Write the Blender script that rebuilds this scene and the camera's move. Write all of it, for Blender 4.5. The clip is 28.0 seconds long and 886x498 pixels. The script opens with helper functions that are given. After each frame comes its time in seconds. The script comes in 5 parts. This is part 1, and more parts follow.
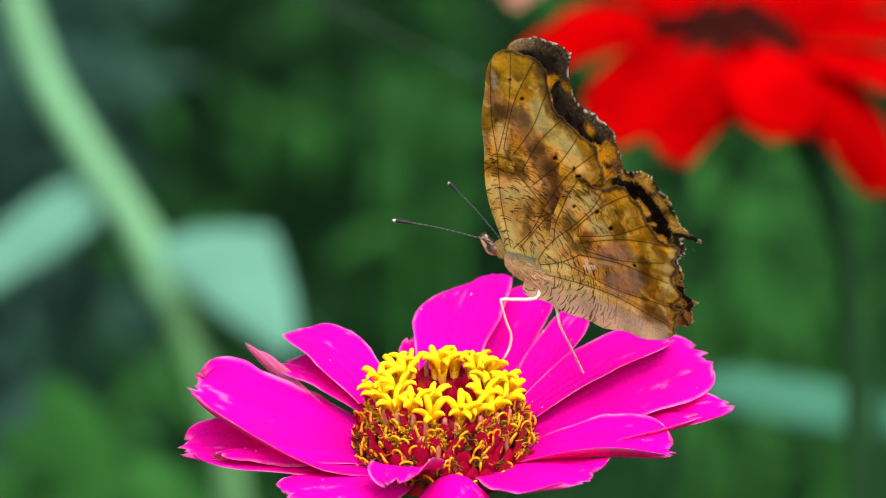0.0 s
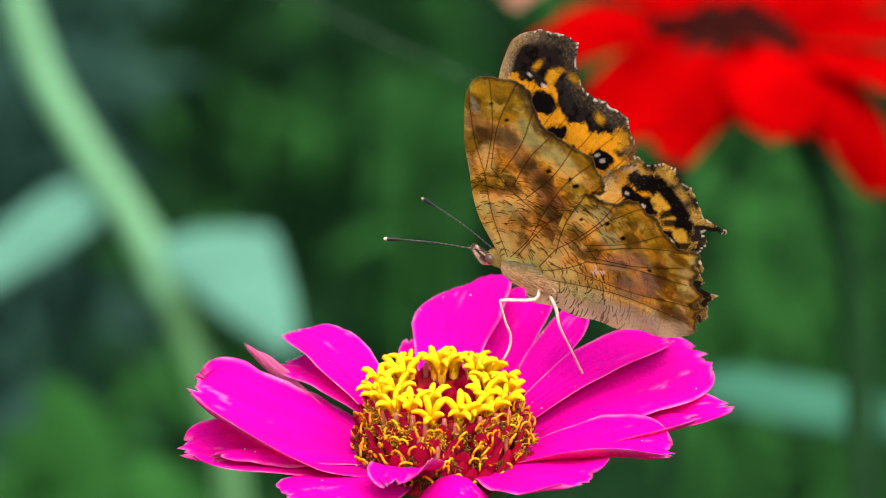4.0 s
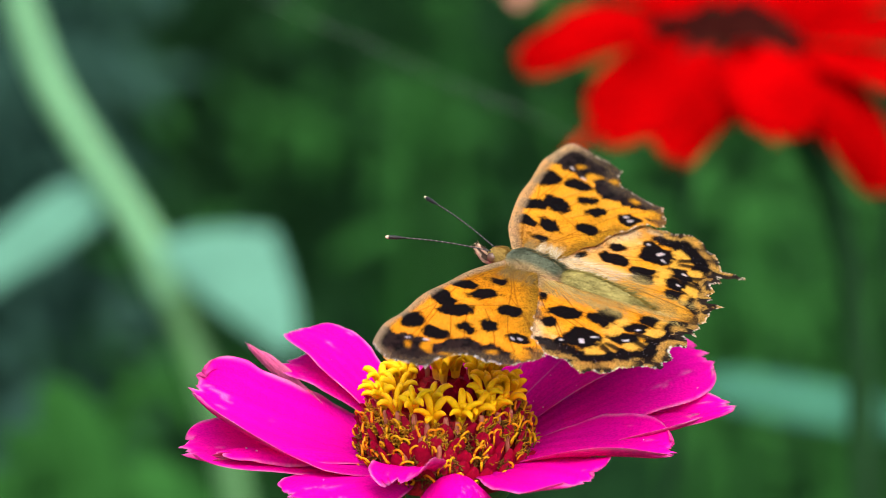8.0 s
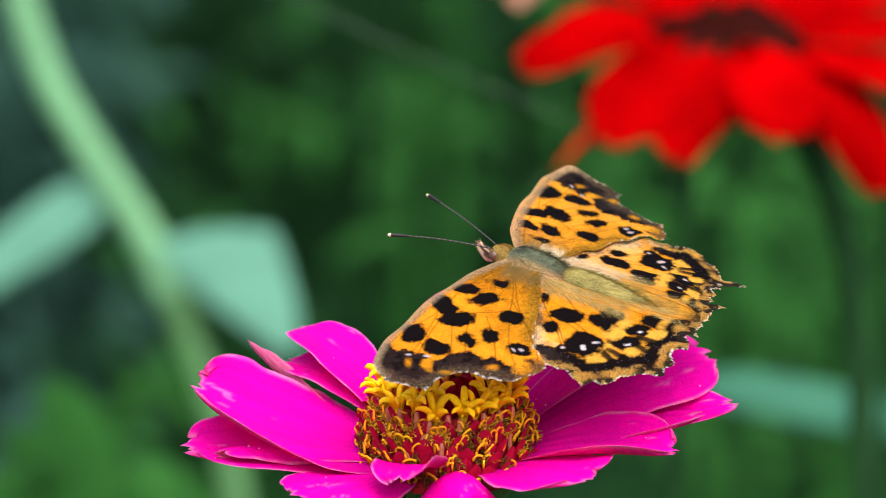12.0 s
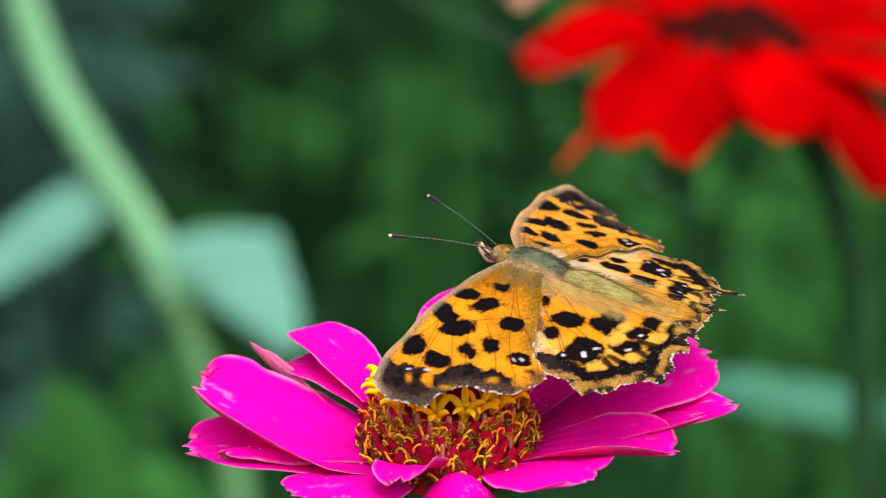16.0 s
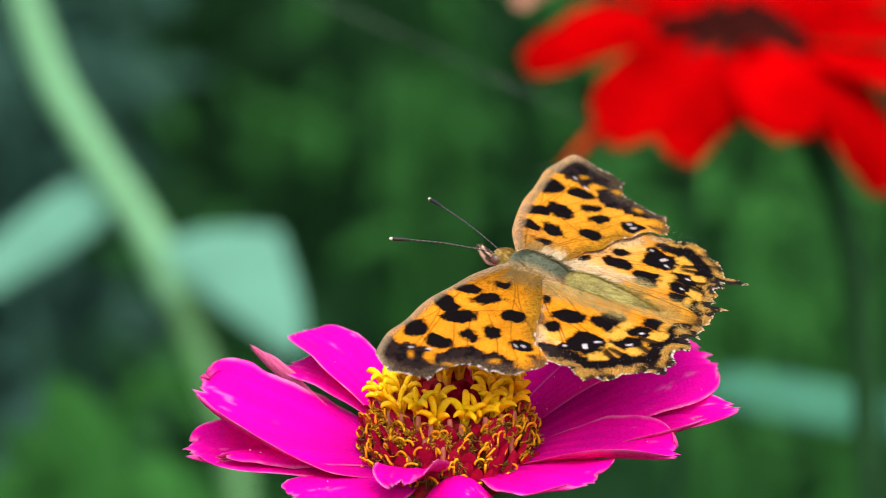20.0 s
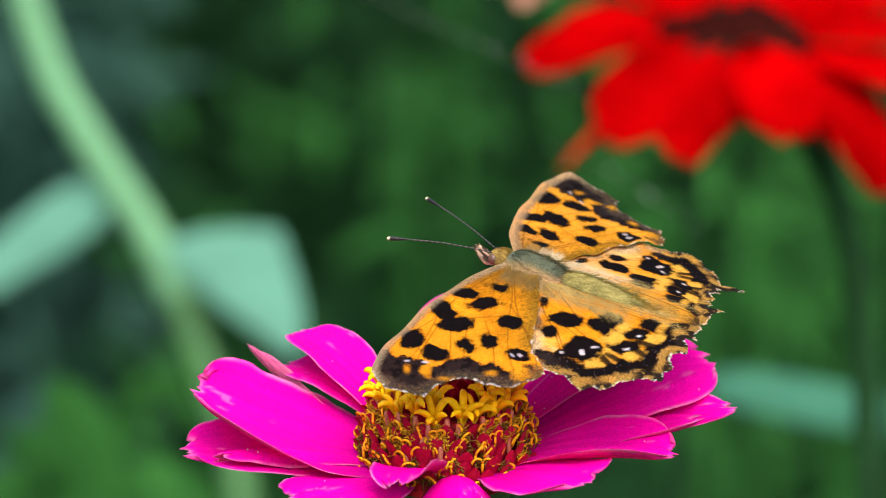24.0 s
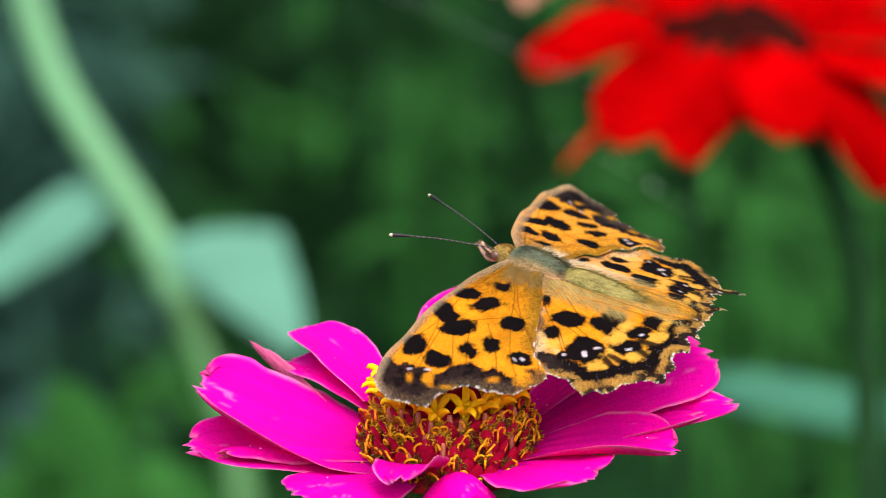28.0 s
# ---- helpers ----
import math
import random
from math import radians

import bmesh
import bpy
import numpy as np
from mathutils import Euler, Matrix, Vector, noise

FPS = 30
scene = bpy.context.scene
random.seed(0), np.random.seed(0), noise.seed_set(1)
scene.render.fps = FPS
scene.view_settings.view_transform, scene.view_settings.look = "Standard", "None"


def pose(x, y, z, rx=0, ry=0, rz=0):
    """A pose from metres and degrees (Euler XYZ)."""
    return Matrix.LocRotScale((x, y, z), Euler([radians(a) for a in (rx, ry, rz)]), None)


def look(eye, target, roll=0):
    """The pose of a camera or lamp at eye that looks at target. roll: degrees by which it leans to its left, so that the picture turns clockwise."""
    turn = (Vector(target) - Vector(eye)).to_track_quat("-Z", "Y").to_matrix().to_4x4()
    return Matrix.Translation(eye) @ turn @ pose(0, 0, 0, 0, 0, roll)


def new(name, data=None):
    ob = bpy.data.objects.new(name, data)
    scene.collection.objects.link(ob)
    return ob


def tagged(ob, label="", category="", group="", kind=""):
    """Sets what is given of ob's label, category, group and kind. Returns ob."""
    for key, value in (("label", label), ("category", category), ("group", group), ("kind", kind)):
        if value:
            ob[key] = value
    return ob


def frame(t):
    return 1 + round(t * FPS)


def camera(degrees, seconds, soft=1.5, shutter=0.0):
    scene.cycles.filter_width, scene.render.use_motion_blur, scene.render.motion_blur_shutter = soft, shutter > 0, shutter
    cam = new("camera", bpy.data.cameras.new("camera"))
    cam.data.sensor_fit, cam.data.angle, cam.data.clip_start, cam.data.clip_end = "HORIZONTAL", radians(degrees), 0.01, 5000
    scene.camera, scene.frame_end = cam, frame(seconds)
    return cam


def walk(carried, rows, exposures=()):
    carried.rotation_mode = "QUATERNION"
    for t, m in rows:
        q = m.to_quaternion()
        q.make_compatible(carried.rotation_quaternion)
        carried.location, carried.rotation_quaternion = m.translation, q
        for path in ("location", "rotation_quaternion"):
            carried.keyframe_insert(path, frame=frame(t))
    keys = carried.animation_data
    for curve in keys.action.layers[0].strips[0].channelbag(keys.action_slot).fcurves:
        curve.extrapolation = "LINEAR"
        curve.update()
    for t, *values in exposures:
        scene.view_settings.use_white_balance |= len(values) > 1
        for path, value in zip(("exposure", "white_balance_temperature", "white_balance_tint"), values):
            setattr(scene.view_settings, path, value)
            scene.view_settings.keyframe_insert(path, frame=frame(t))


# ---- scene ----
# A comma butterfly basking on a pink zinnia in a flower bed, seen through a long lens.
MM = 0.001
TILT = radians(12)                       # the camera looks down by this much
FOCUS = 0.889                            # metres from the lens to the flower
CENTRE = Vector((0.0, 0.0, 0.62))        # the point the lens is trained on
# axes at that point: x to the right, y up across the view, z back towards the camera; in millimetres
STAGE = Matrix.Translation(CENTRE) @ Matrix((
    (1, 0, 0, 0),
    (0, math.sin(TILT), -math.cos(TILT), 0),
    (0, math.cos(TILT), math.sin(TILT), 0),
    (0, 0, 0, 1))) @ Matrix.Diagonal((MM, MM, MM, 1))


def on_stage(x, y, z):
    return STAGE @ Vector((x, y, z))


EYE = on_stage(0, 0, FOCUS / MM)
cam = camera(8.0, 28.0, soft=0.6, shutter=0.35)
cam.data.dof.use_dof = True
cam.data.dof.focus_distance = 0.888
cam.data.dof.aperture_fstop = 23.0
cam.data.dof.aperture_blades = 0


def aim(pan, lift):
    """The camera's pose, turned left by pan and down by lift, in thousandths of a degree."""
    return Matrix.Translation(EYE) @ pose(0, 0, 0, 90 - 12 - lift / 1000, 0, pan / 1000)


PAN = [(0, 0), (3, 0), (6, 4), (8, 15), (11, 20), (14, 36), (17, 48), (20, 64), (23, 68), (26, 77), (28, 79)]
walk(cam, [(t, aim(a, 0)) for t, a in PAN])

# ---- light ----
world = bpy.data.worlds.new("daylight")
scene.world = world
world.use_nodes = True
wn = world.node_tree
sky = wn.nodes.new("ShaderNodeTexSky")
sky.sky_type, sky.sun_disc = "NISHITA", False
SUN_ELEV, SUN_AZ = radians(58), radians(166)     # azimuth from +y (behind the flower) towards +x: in front, to the right
sky.sun_elevation, sky.sun_rotation = SUN_ELEV, SUN_AZ
sky.dust_density, sky.ozone_density = 4.0, 0.5          # a hazy, whitish sky
wn.links.new(sky.outputs[0], wn.nodes["Background"].inputs[0])
wn.nodes["Background"].inputs[1].default_value = 0.15
sun_dir = Vector((math.sin(SUN_AZ) * math.cos(SUN_ELEV), math.cos(SUN_AZ) * math.cos(SUN_ELEV), math.sin(SUN_ELEV)))
sun = new("sun", bpy.data.lights.new("sun", "SUN"))
sun.data.energy, sun.data.angle, sun.data.color = 2.85, radians(72), (1.0, 0.95, 0.87)
sun.matrix_world = look(sun_dir * 5, (0, 0, 0))
scene.view_settings.exposure = 0.79
scene.view_settings.use_white_balance = True
scene.view_settings.white_balance_temperature, scene.view_settings.white_balance_tint = 6420, 16


# ---- materials ----
def material(name, colour, rough=0.5, translucent=0.0, spec=0.4, attr=False, grain=(800, 0.25), blotch=(120, 0.2), bump=0.15, hue_jitter=0.0, thin=1.0):
    """Colour with variation at two scales, fine relief and, for leaves, petals and wings, light passing through."""
    m = bpy.data.materials.new(name)
    m.use_nodes = True
    nt, n = m.node_tree, m.node_tree.nodes
    out, bsdf = n["Material Output"], n["Principled BSDF"]
    link = nt.links.new
    co = n.new("ShaderNodeTexCoord")
    if attr:
        base = n.new("ShaderNodeAttribute")
        base.attribute_name = "pattern"
        base_out = base.outputs["Color"]
    else:
        base = n.new("ShaderNodeRGB")
        base.outputs[0].default_value = (*colour, 1)
        base_out = base.outputs[0]
    fac = None
    for scale, amount in (grain, blotch):
        t = n.new("ShaderNodeTexNoise")
        t.inputs["Scale"].default_value, t.inputs["Detail"].default_value = scale, 4
        link(co.outputs["Object"], t.inputs["Vector"])
        r = n.new("ShaderNodeMapRange")
        r.inputs["From Min"].default_value, r.inputs["From Max"].default_value = 0.3, 0.7
        r.inputs["To Min"].default_value, r.inputs["To Max"].default_value = 1 - amount, 1 + amount
        link(t.outputs["Fac"], r.inputs["Value"])
        if fac is None:
            fac, fine = r.outputs[0], t.outputs["Fac"]
        else:
            mu = n.new("ShaderNodeMath")
            mu.operation = "MULTIPLY"
            link(fac, mu.inputs[0]), link(r.outputs[0], mu.inputs[1])
            fac = mu.outputs[0]
    hsv = n.new("ShaderNodeHueSaturation")
    link(base_out, hsv.inputs["Color"]), link(fac, hsv.inputs["Value"])
    if hue_jitter:
        info = n.new("ShaderNodeObjectInfo")
        r = n.new("ShaderNodeMapRange")
        r.inputs["To Min"].default_value, r.inputs["To Max"].default_value = 0.5 - hue_jitter, 0.5 + hue_jitter
        link(info.outputs["Random"], r.inputs["Value"]), link(r.outputs[0], hsv.inputs["Hue"])
    col = hsv.outputs[0]
    link(col, bsdf.inputs["Base Color"])
    bsdf.inputs["Roughness"].default_value = rough
    bsdf.inputs["Specular IOR Level"].default_value = spec
    bp = n.new("ShaderNodeBump")
    bp.inputs["Strength"].default_value, bp.inputs["Distance"].default_value = bump, 0.0003
    link(fine, bp.inputs["Height"]), link(bp.outputs[0], bsdf.inputs["Normal"])
    if translucent:
        tr = n.new("ShaderNodeBsdfTranslucent")
        mx = n.new("ShaderNodeMixShader")
        mx.inputs[0].default_value = translucent
        gm = n.new("ShaderNodeGamma")          # a thin sheet lets through more than it throws back
        gm.inputs["Gamma"].default_value = thin
        link(col, gm.inputs["Color"]), link(gm.outputs[0], tr.inputs["Color"])
        link(bsdf.outputs[0], mx.inputs[1]), link(tr.outputs[0], mx.inputs[2]), link(mx.outputs[0], out.inputs["Surface"])
    return m


M_PETAL = material("pink_petal", (0.86, 0.002, 0.42), 0.75, 0.43, 0.06, attr=True, grain=(2500, 0.11), blotch=(90, 0.08), bump=0.45, thin=1.4)
M_RED = material("red_petal", (0.33, 0.0004, 0.0005), 0.9, 0.25, 0.0, grain=(600, 0.08), blotch=(35, 0.5))
M_YELLOW = material("floret_yellow", (0.83, 0.46, 0.004), 0.5, 0.16, 0.15, attr=True, grain=(1800, 0.06), blotch=(500, 0.12), hue_jitter=0.008)
M_CURL = material("stigma_orange", (0.84, 0.38, 0.006), 0.5, 0.2, 0.15, blotch=(400, 0.2), hue_jitter=0.02)
M_CHAFF = material("chaff_red", (0.48, 0.005, 0.040), 0.35, 0.35, 0.35, grain=(1500, 0.2), blotch=(220, 0.6), bump=0.3)
M_DRY = material("withered_brown", (0.15, 0.072, 0.011), 0.8, 0, 0.1, grain=(2500, 0.4), blotch=(500, 0.5), bump=0.5)
M_DRY_GOLD = material("withered_gold", (0.46, 0.235, 0.012), 0.7, 0.1, 0.1, grain=(2500, 0.3), blotch=(500, 0.4), bump=0.5)
M_TUBE = material("floret_tube_pink", (0.66, 0.22, 0.13), 0.4, 0.4, 0.35, grain=(1500, 0.1), blotch=(300, 0.3))
M_DISC = material("disc_dark_red", (0.24, 0.006, 0.010), 0.6, 0, 0.15, grain=(1500, 0.4), blotch=(300, 0.5), bump=0.6)
M_CORE = material("disc_black_red", (0.022, 0.004, 0.003), 0.9, 0, 0.0, grain=(700, 0.3), blotch=(150, 0.4), bump=0.5)
M_STEM = material("stem_green", (0.088, 0.22, 0.082), 0.6, 0.1, 0.1, grain=(700, 0.1), blotch=(60, 0.15))
M_BRACT = material("bract_green", (0.06, 0.12, 0.03), 0.6, 0.05, 0.15, grain=(900, 0.2), blotch=(150, 0.3))
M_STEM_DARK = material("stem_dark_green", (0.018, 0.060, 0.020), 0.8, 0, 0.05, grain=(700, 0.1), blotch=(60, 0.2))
M_PALE = material("leaf_pale_green", (0.12, 0.32, 0.225), 0.7, 0.35, 0.05, grain=(300, 0.06), blotch=(40, 0.1))
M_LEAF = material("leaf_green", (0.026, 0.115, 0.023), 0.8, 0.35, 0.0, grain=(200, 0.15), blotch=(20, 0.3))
# shade among the plants behind, put into a darker green
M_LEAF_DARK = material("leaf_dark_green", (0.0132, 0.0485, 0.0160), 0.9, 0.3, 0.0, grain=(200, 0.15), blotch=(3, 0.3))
M_GREY_LEAF = material("leaf_grey_green", (0.030, 0.080, 0.058), 0.8, 0.3, 0.0, grain=(200, 0.1), blotch=(20, 0.2))
M_TEAL = material("leaf_blue_green", (0.050, 0.185, 0.115), 0.8, 0.3, 0.03, grain=(200, 0.1), blotch=(30, 0.2))
M_WING = material("wing_scales", (0.7, 0.3, 0.02), 0.65, 0.58, 0.06, attr=True, thin=0.80, grain=(4500, 0.09), blotch=(700, 0.1), bump=0.35)
# pale and orange scales shine at a flat angle, black ones do not
wing_red = M_WING.node_tree.nodes.new("ShaderNodeSeparateColor")
M_WING.node_tree.links.new(M_WING.node_tree.nodes["Attribute"].outputs["Color"], wing_red.inputs[0])
wing_gloss = M_WING.node_tree.nodes.new("ShaderNodeMapRange")
wing_gloss.inputs["From Min"].default_value, wing_gloss.inputs["From Max"].default_value = 0.60, 0.92
wing_gloss.inputs["To Min"].default_value, wing_gloss.inputs["To Max"].default_value = 0.05, 0.10
M_WING.node_tree.links.new(wing_red.outputs[0], wing_gloss.inputs["Value"])
M_WING.node_tree.links.new(wing_gloss.outputs[0], M_WING.node_tree.nodes["Principled BSDF"].inputs["Specular IOR Level"])
wing_sheen = M_WING.node_tree.nodes.new("ShaderNodeMapRange")
wing_sheen.inputs["From Min"].default_value, wing_sheen.inputs["From Max"].default_value = 0.70, 0.95
wing_sheen.inputs["To Max"].default_value = 0.38
M_WING.node_tree.links.new(wing_red.outputs[0], wing_sheen.inputs["Value"])
M_WING.node_tree.links.new(wing_sheen.outputs[0], M_WING.node_tree.nodes["Principled BSDF"].inputs["Sheen Weight"])
M_WING.node_tree.nodes["Principled BSDF"].inputs["Sheen Tint"].default_value = (1.0, 0.88, 0.70, 1)
M_WING.node_tree.nodes["Principled BSDF"].inputs["Sheen Roughness"].default_value = 0.45
M_FUR = material("olive_fur", (0.30, 0.27, 0.12), 0.85, 0.1, 0.05, attr=True, grain=(3000, 0.3), blotch=(500, 0.2))
M_EYE = material("eye_brown", (0.10, 0.05, 0.03), 0.25, 0, 0.5)
M_LEG = material("leg_cream", (0.80, 0.66, 0.54), 0.55, 0.15, 0.2, grain=(3000, 0.15), blotch=(800, 0.15))
M_ANT = material("antenna_black", (0.025, 0.022, 0.024), 0.5, 0, 0.3, attr=True, grain=(4000, 0.2), blotch=(900, 0.2))
M_SOIL = material("ground_green", (0.014, 0.060, 0.018), 0.9, 0, 0.03, grain=(30, 0.4), blotch=(1.7, 0.4), bump=0.5)


# ---- mesh helpers ----
def mesh_of(name, verts, faces, colours=None, smooth=True):
    me = bpy.data.meshes.new(name)
    me.from_pydata([tuple(v) for v in verts], [], [tuple(f) for f in faces])
    if smooth:
        me.polygons.foreach_set("use_smooth", np.ones(len(me.polygons), dtype=bool))
    if colours is not None:
        a = me.attributes.new("pattern", "FLOAT_COLOR", "POINT")
        a.data.foreach_set("color", np.c_[colours, np.ones(len(colours))].astype(np.float32).ravel())
    me.update()
    return me


def part(name, me, mat, parent, label="", m=None):
    if isinstance(me, bmesh.types.BMesh):
        bm, me = me, bpy.data.meshes.new(name)
        bm.to_mesh(me)
        bm.free()
    if not me.materials:
        me.materials.append(mat)
    ob = new(name, me)
    ob.parent = parent
    if m is not None:
        ob.matrix_basis = m
    return tagged(ob, label) if label else ob


def tube(path, radii, sides=8, flat=1.0, closed=True):
    """Vertices and faces of a tapered tube along a path; flat squashes it across one way."""
    pts = [Vector(p) for p in path]
    verts, faces = [], []
    side = None
    for i, p in enumerate(pts):
        d = (pts[min(i + 1, len(pts) - 1)] - pts[max(i - 1, 0)]).normalized()
        if side is None:
            side = d.orthogonal().normalized()
        side = (side - d * side.dot(d)).normalized()
        up = d.cross(side)
        for k in range(sides):
            a = 2 * math.pi * k / sides
            verts.append(p + float(radii[i]) * (math.cos(a) * side + flat * math.sin(a) * up))
    for i in range(len(pts) - 1):
        for k in range(sides):
            a, b = i * sides + k, i * sides + (k + 1) % sides
            faces.append((a, b, b + sides, a + sides))
    if closed:
        faces.append(tuple(range(sides - 1, -1, -1)))
        n = (len(pts) - 1) * sides
        faces.append(tuple(range(n, n + sides)))
    return verts, faces


def joined(pieces):
    verts, faces = [], []
    for v, f in pieces:
        k = len(verts)
        verts += list(v)
        faces += [tuple(i + k for i in q) for q in f]
    return verts, faces


def moved(piece, m):
    return [m @ Vector(v) for v in piece[0]], piece[1]


def curve_points(points, n):
    """A smooth line through a few points."""
    p = np.array([points[0], *points, points[-1]], float)
    out = []
    segs = len(points) - 1
    for i in range(n):
        x = i / (n - 1) * segs
        k = min(int(x), segs - 1)
        t = x - k
        a, b, c, d = p[k:k + 4]
        out.append(0.5 * (2 * b + (c - a) * t + (2 * a - 5 * b + 4 * c - d) * t * t + (3 * b - a - 3 * c + d) * t ** 3))
    return np.array(out)


def value_noise(x, y, scale, seed):
    """Smooth noise in 0..1 on arrays."""
    rng = np.random.RandomState(seed)
    tab = rng.rand(64, 64)
    x, y = np.asarray(x) * scale + 1000, np.asarray(y) * scale + 1000
    i, j = np.floor(x).astype(int), np.floor(y).astype(int)
    fx, fy = x - i, y - j
    fx, fy = fx * fx * (3 - 2 * fx), fy * fy * (3 - 2 * fy)
    g = lambda a, b: tab[a % 64, b % 64]
    return (g(i, j) * (1 - fx) + g(i + 1, j) * fx) * (1 - fy) + (g(i, j + 1) * (1 - fx) + g(i + 1, j + 1) * fx) * fy


def fbm(x, y, scale, seed):
    return sum(value_noise(x, y, scale * 2 ** k, seed + k) * 0.5 ** k for k in range(3)) / 1.75


def step(a, b, x):
    t = np.clip((x - a) / (b - a), 0, 1)
    return t * t * (3 - 2 * t)


def mixed(base, colour, f):
    return base * (1 - f[:, None]) + np.array(colour)[None, :] * f[:, None]


# ---- ground and far planting ----
def ground():
    n = 60
    verts, faces = [], []
    for i in range(n + 1):
        for j in range(n + 1):
            x = 400 * ((i / n - 0.5) * 2) ** 3
            y = 400 * ((j / n - 0.5) * 2) ** 3
            verts.append((x, y, 0.03 * noise.noise((x * 1.3, y * 1.3, 0)) if abs(x) + abs(y) < 60 else 0))
    for i in range(n):
        for j in range(n):
            a = i * (n + 1) + j
            faces.append((a, a + n + 1, a + n + 2, a + 1))
    ob = new("ground", mesh_of("ground", verts, faces))
    ob.data.materials.append(M_SOIL)
    tagged(ob, "dark green overgrown ground of the flower bed", "ground", kind="structure")


ground()


def leaf_piece(length, width, bend, fold=0.25, rows=5):
    """A pointed leaf along +x, folded at its midrib and bending down."""
    verts, faces = [], []
    for i in range(rows + 1):
        s = i / rows
        w = width * math.sin(math.pi * min(1, s * 0.93 + 0.05)) ** 0.8 * 0.5
        x, z = length * s, -bend * length * s * s
        verts += [(x, -w, z + fold * w), (x, 0, z), (x, w, z + fold * w)]
    for i in range(rows):
        for k in (0, 1):
            a = i * 3 + k
            faces.append((a, a + 3, a + 4, a + 1))
    return verts, faces


def thicket(name, label, mat, count, where, size, seed):
    """A mass of leafy stems."""
    rng = random.Random(seed)
    pieces = []
    for k in range(count):
        x, y, z = where(rng)
        m = Matrix.Translation((x, y, z)) @ Euler((rng.uniform(-0.5, 0.5), rng.uniform(-0.7, 0.9), rng.uniform(0, 6.3))).to_matrix().to_4x4()
        length = size * rng.uniform(0.6, 1.3)
        pieces.append(moved(leaf_piece(length, length * rng.uniform(0.35, 0.5), rng.uniform(0.1, 0.5)), m))
    for k in range(count // 40):
        x, y, z = where(rng)
        top = (x + rng.uniform(-0.05, 0.05), y, z)
        pieces.append(tube([(x, y, 0), ((x + top[0]) / 2 + 0.01, y, z / 2), top], (0.005, 0.004, 0.002), 5))
    v, f = joined(pieces)
    ob = new(name, mesh_of(name, v, f))
    ob.data.materials.append(mat)
    return tagged(ob, label, "foliage", kind="stuff")


def bed_back(rng):
    y = rng.uniform(2.1, 3.7)
    return rng.uniform(-0.9, 0.9), y, rng.uniform(0.02, 0.38) + 0.12 * rng.random() ** 2


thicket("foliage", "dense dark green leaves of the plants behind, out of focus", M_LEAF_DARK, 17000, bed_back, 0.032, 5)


# bright patches of the bed, their light put into the leaf colour
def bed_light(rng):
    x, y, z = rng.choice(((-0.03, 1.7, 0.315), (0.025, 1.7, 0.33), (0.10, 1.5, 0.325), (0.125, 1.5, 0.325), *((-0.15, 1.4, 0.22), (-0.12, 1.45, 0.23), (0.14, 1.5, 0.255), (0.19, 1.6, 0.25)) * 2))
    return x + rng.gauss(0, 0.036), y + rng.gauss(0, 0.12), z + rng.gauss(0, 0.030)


thicket("foliage", "green leaves, the light on them put into a brighter colour, out of focus", M_LEAF, 680, bed_light, 0.021, 6)


def bed_grey(rng):
    return -0.158 + rng.gauss(0, 0.014), 1.5 + rng.gauss(0, 0.1), rng.uniform(0.24, 0.42)


thicket("foliage", "grey-green leaves of an upright plant, out of focus", M_GREY_LEAF, 420, bed_grey, 0.03, 8)


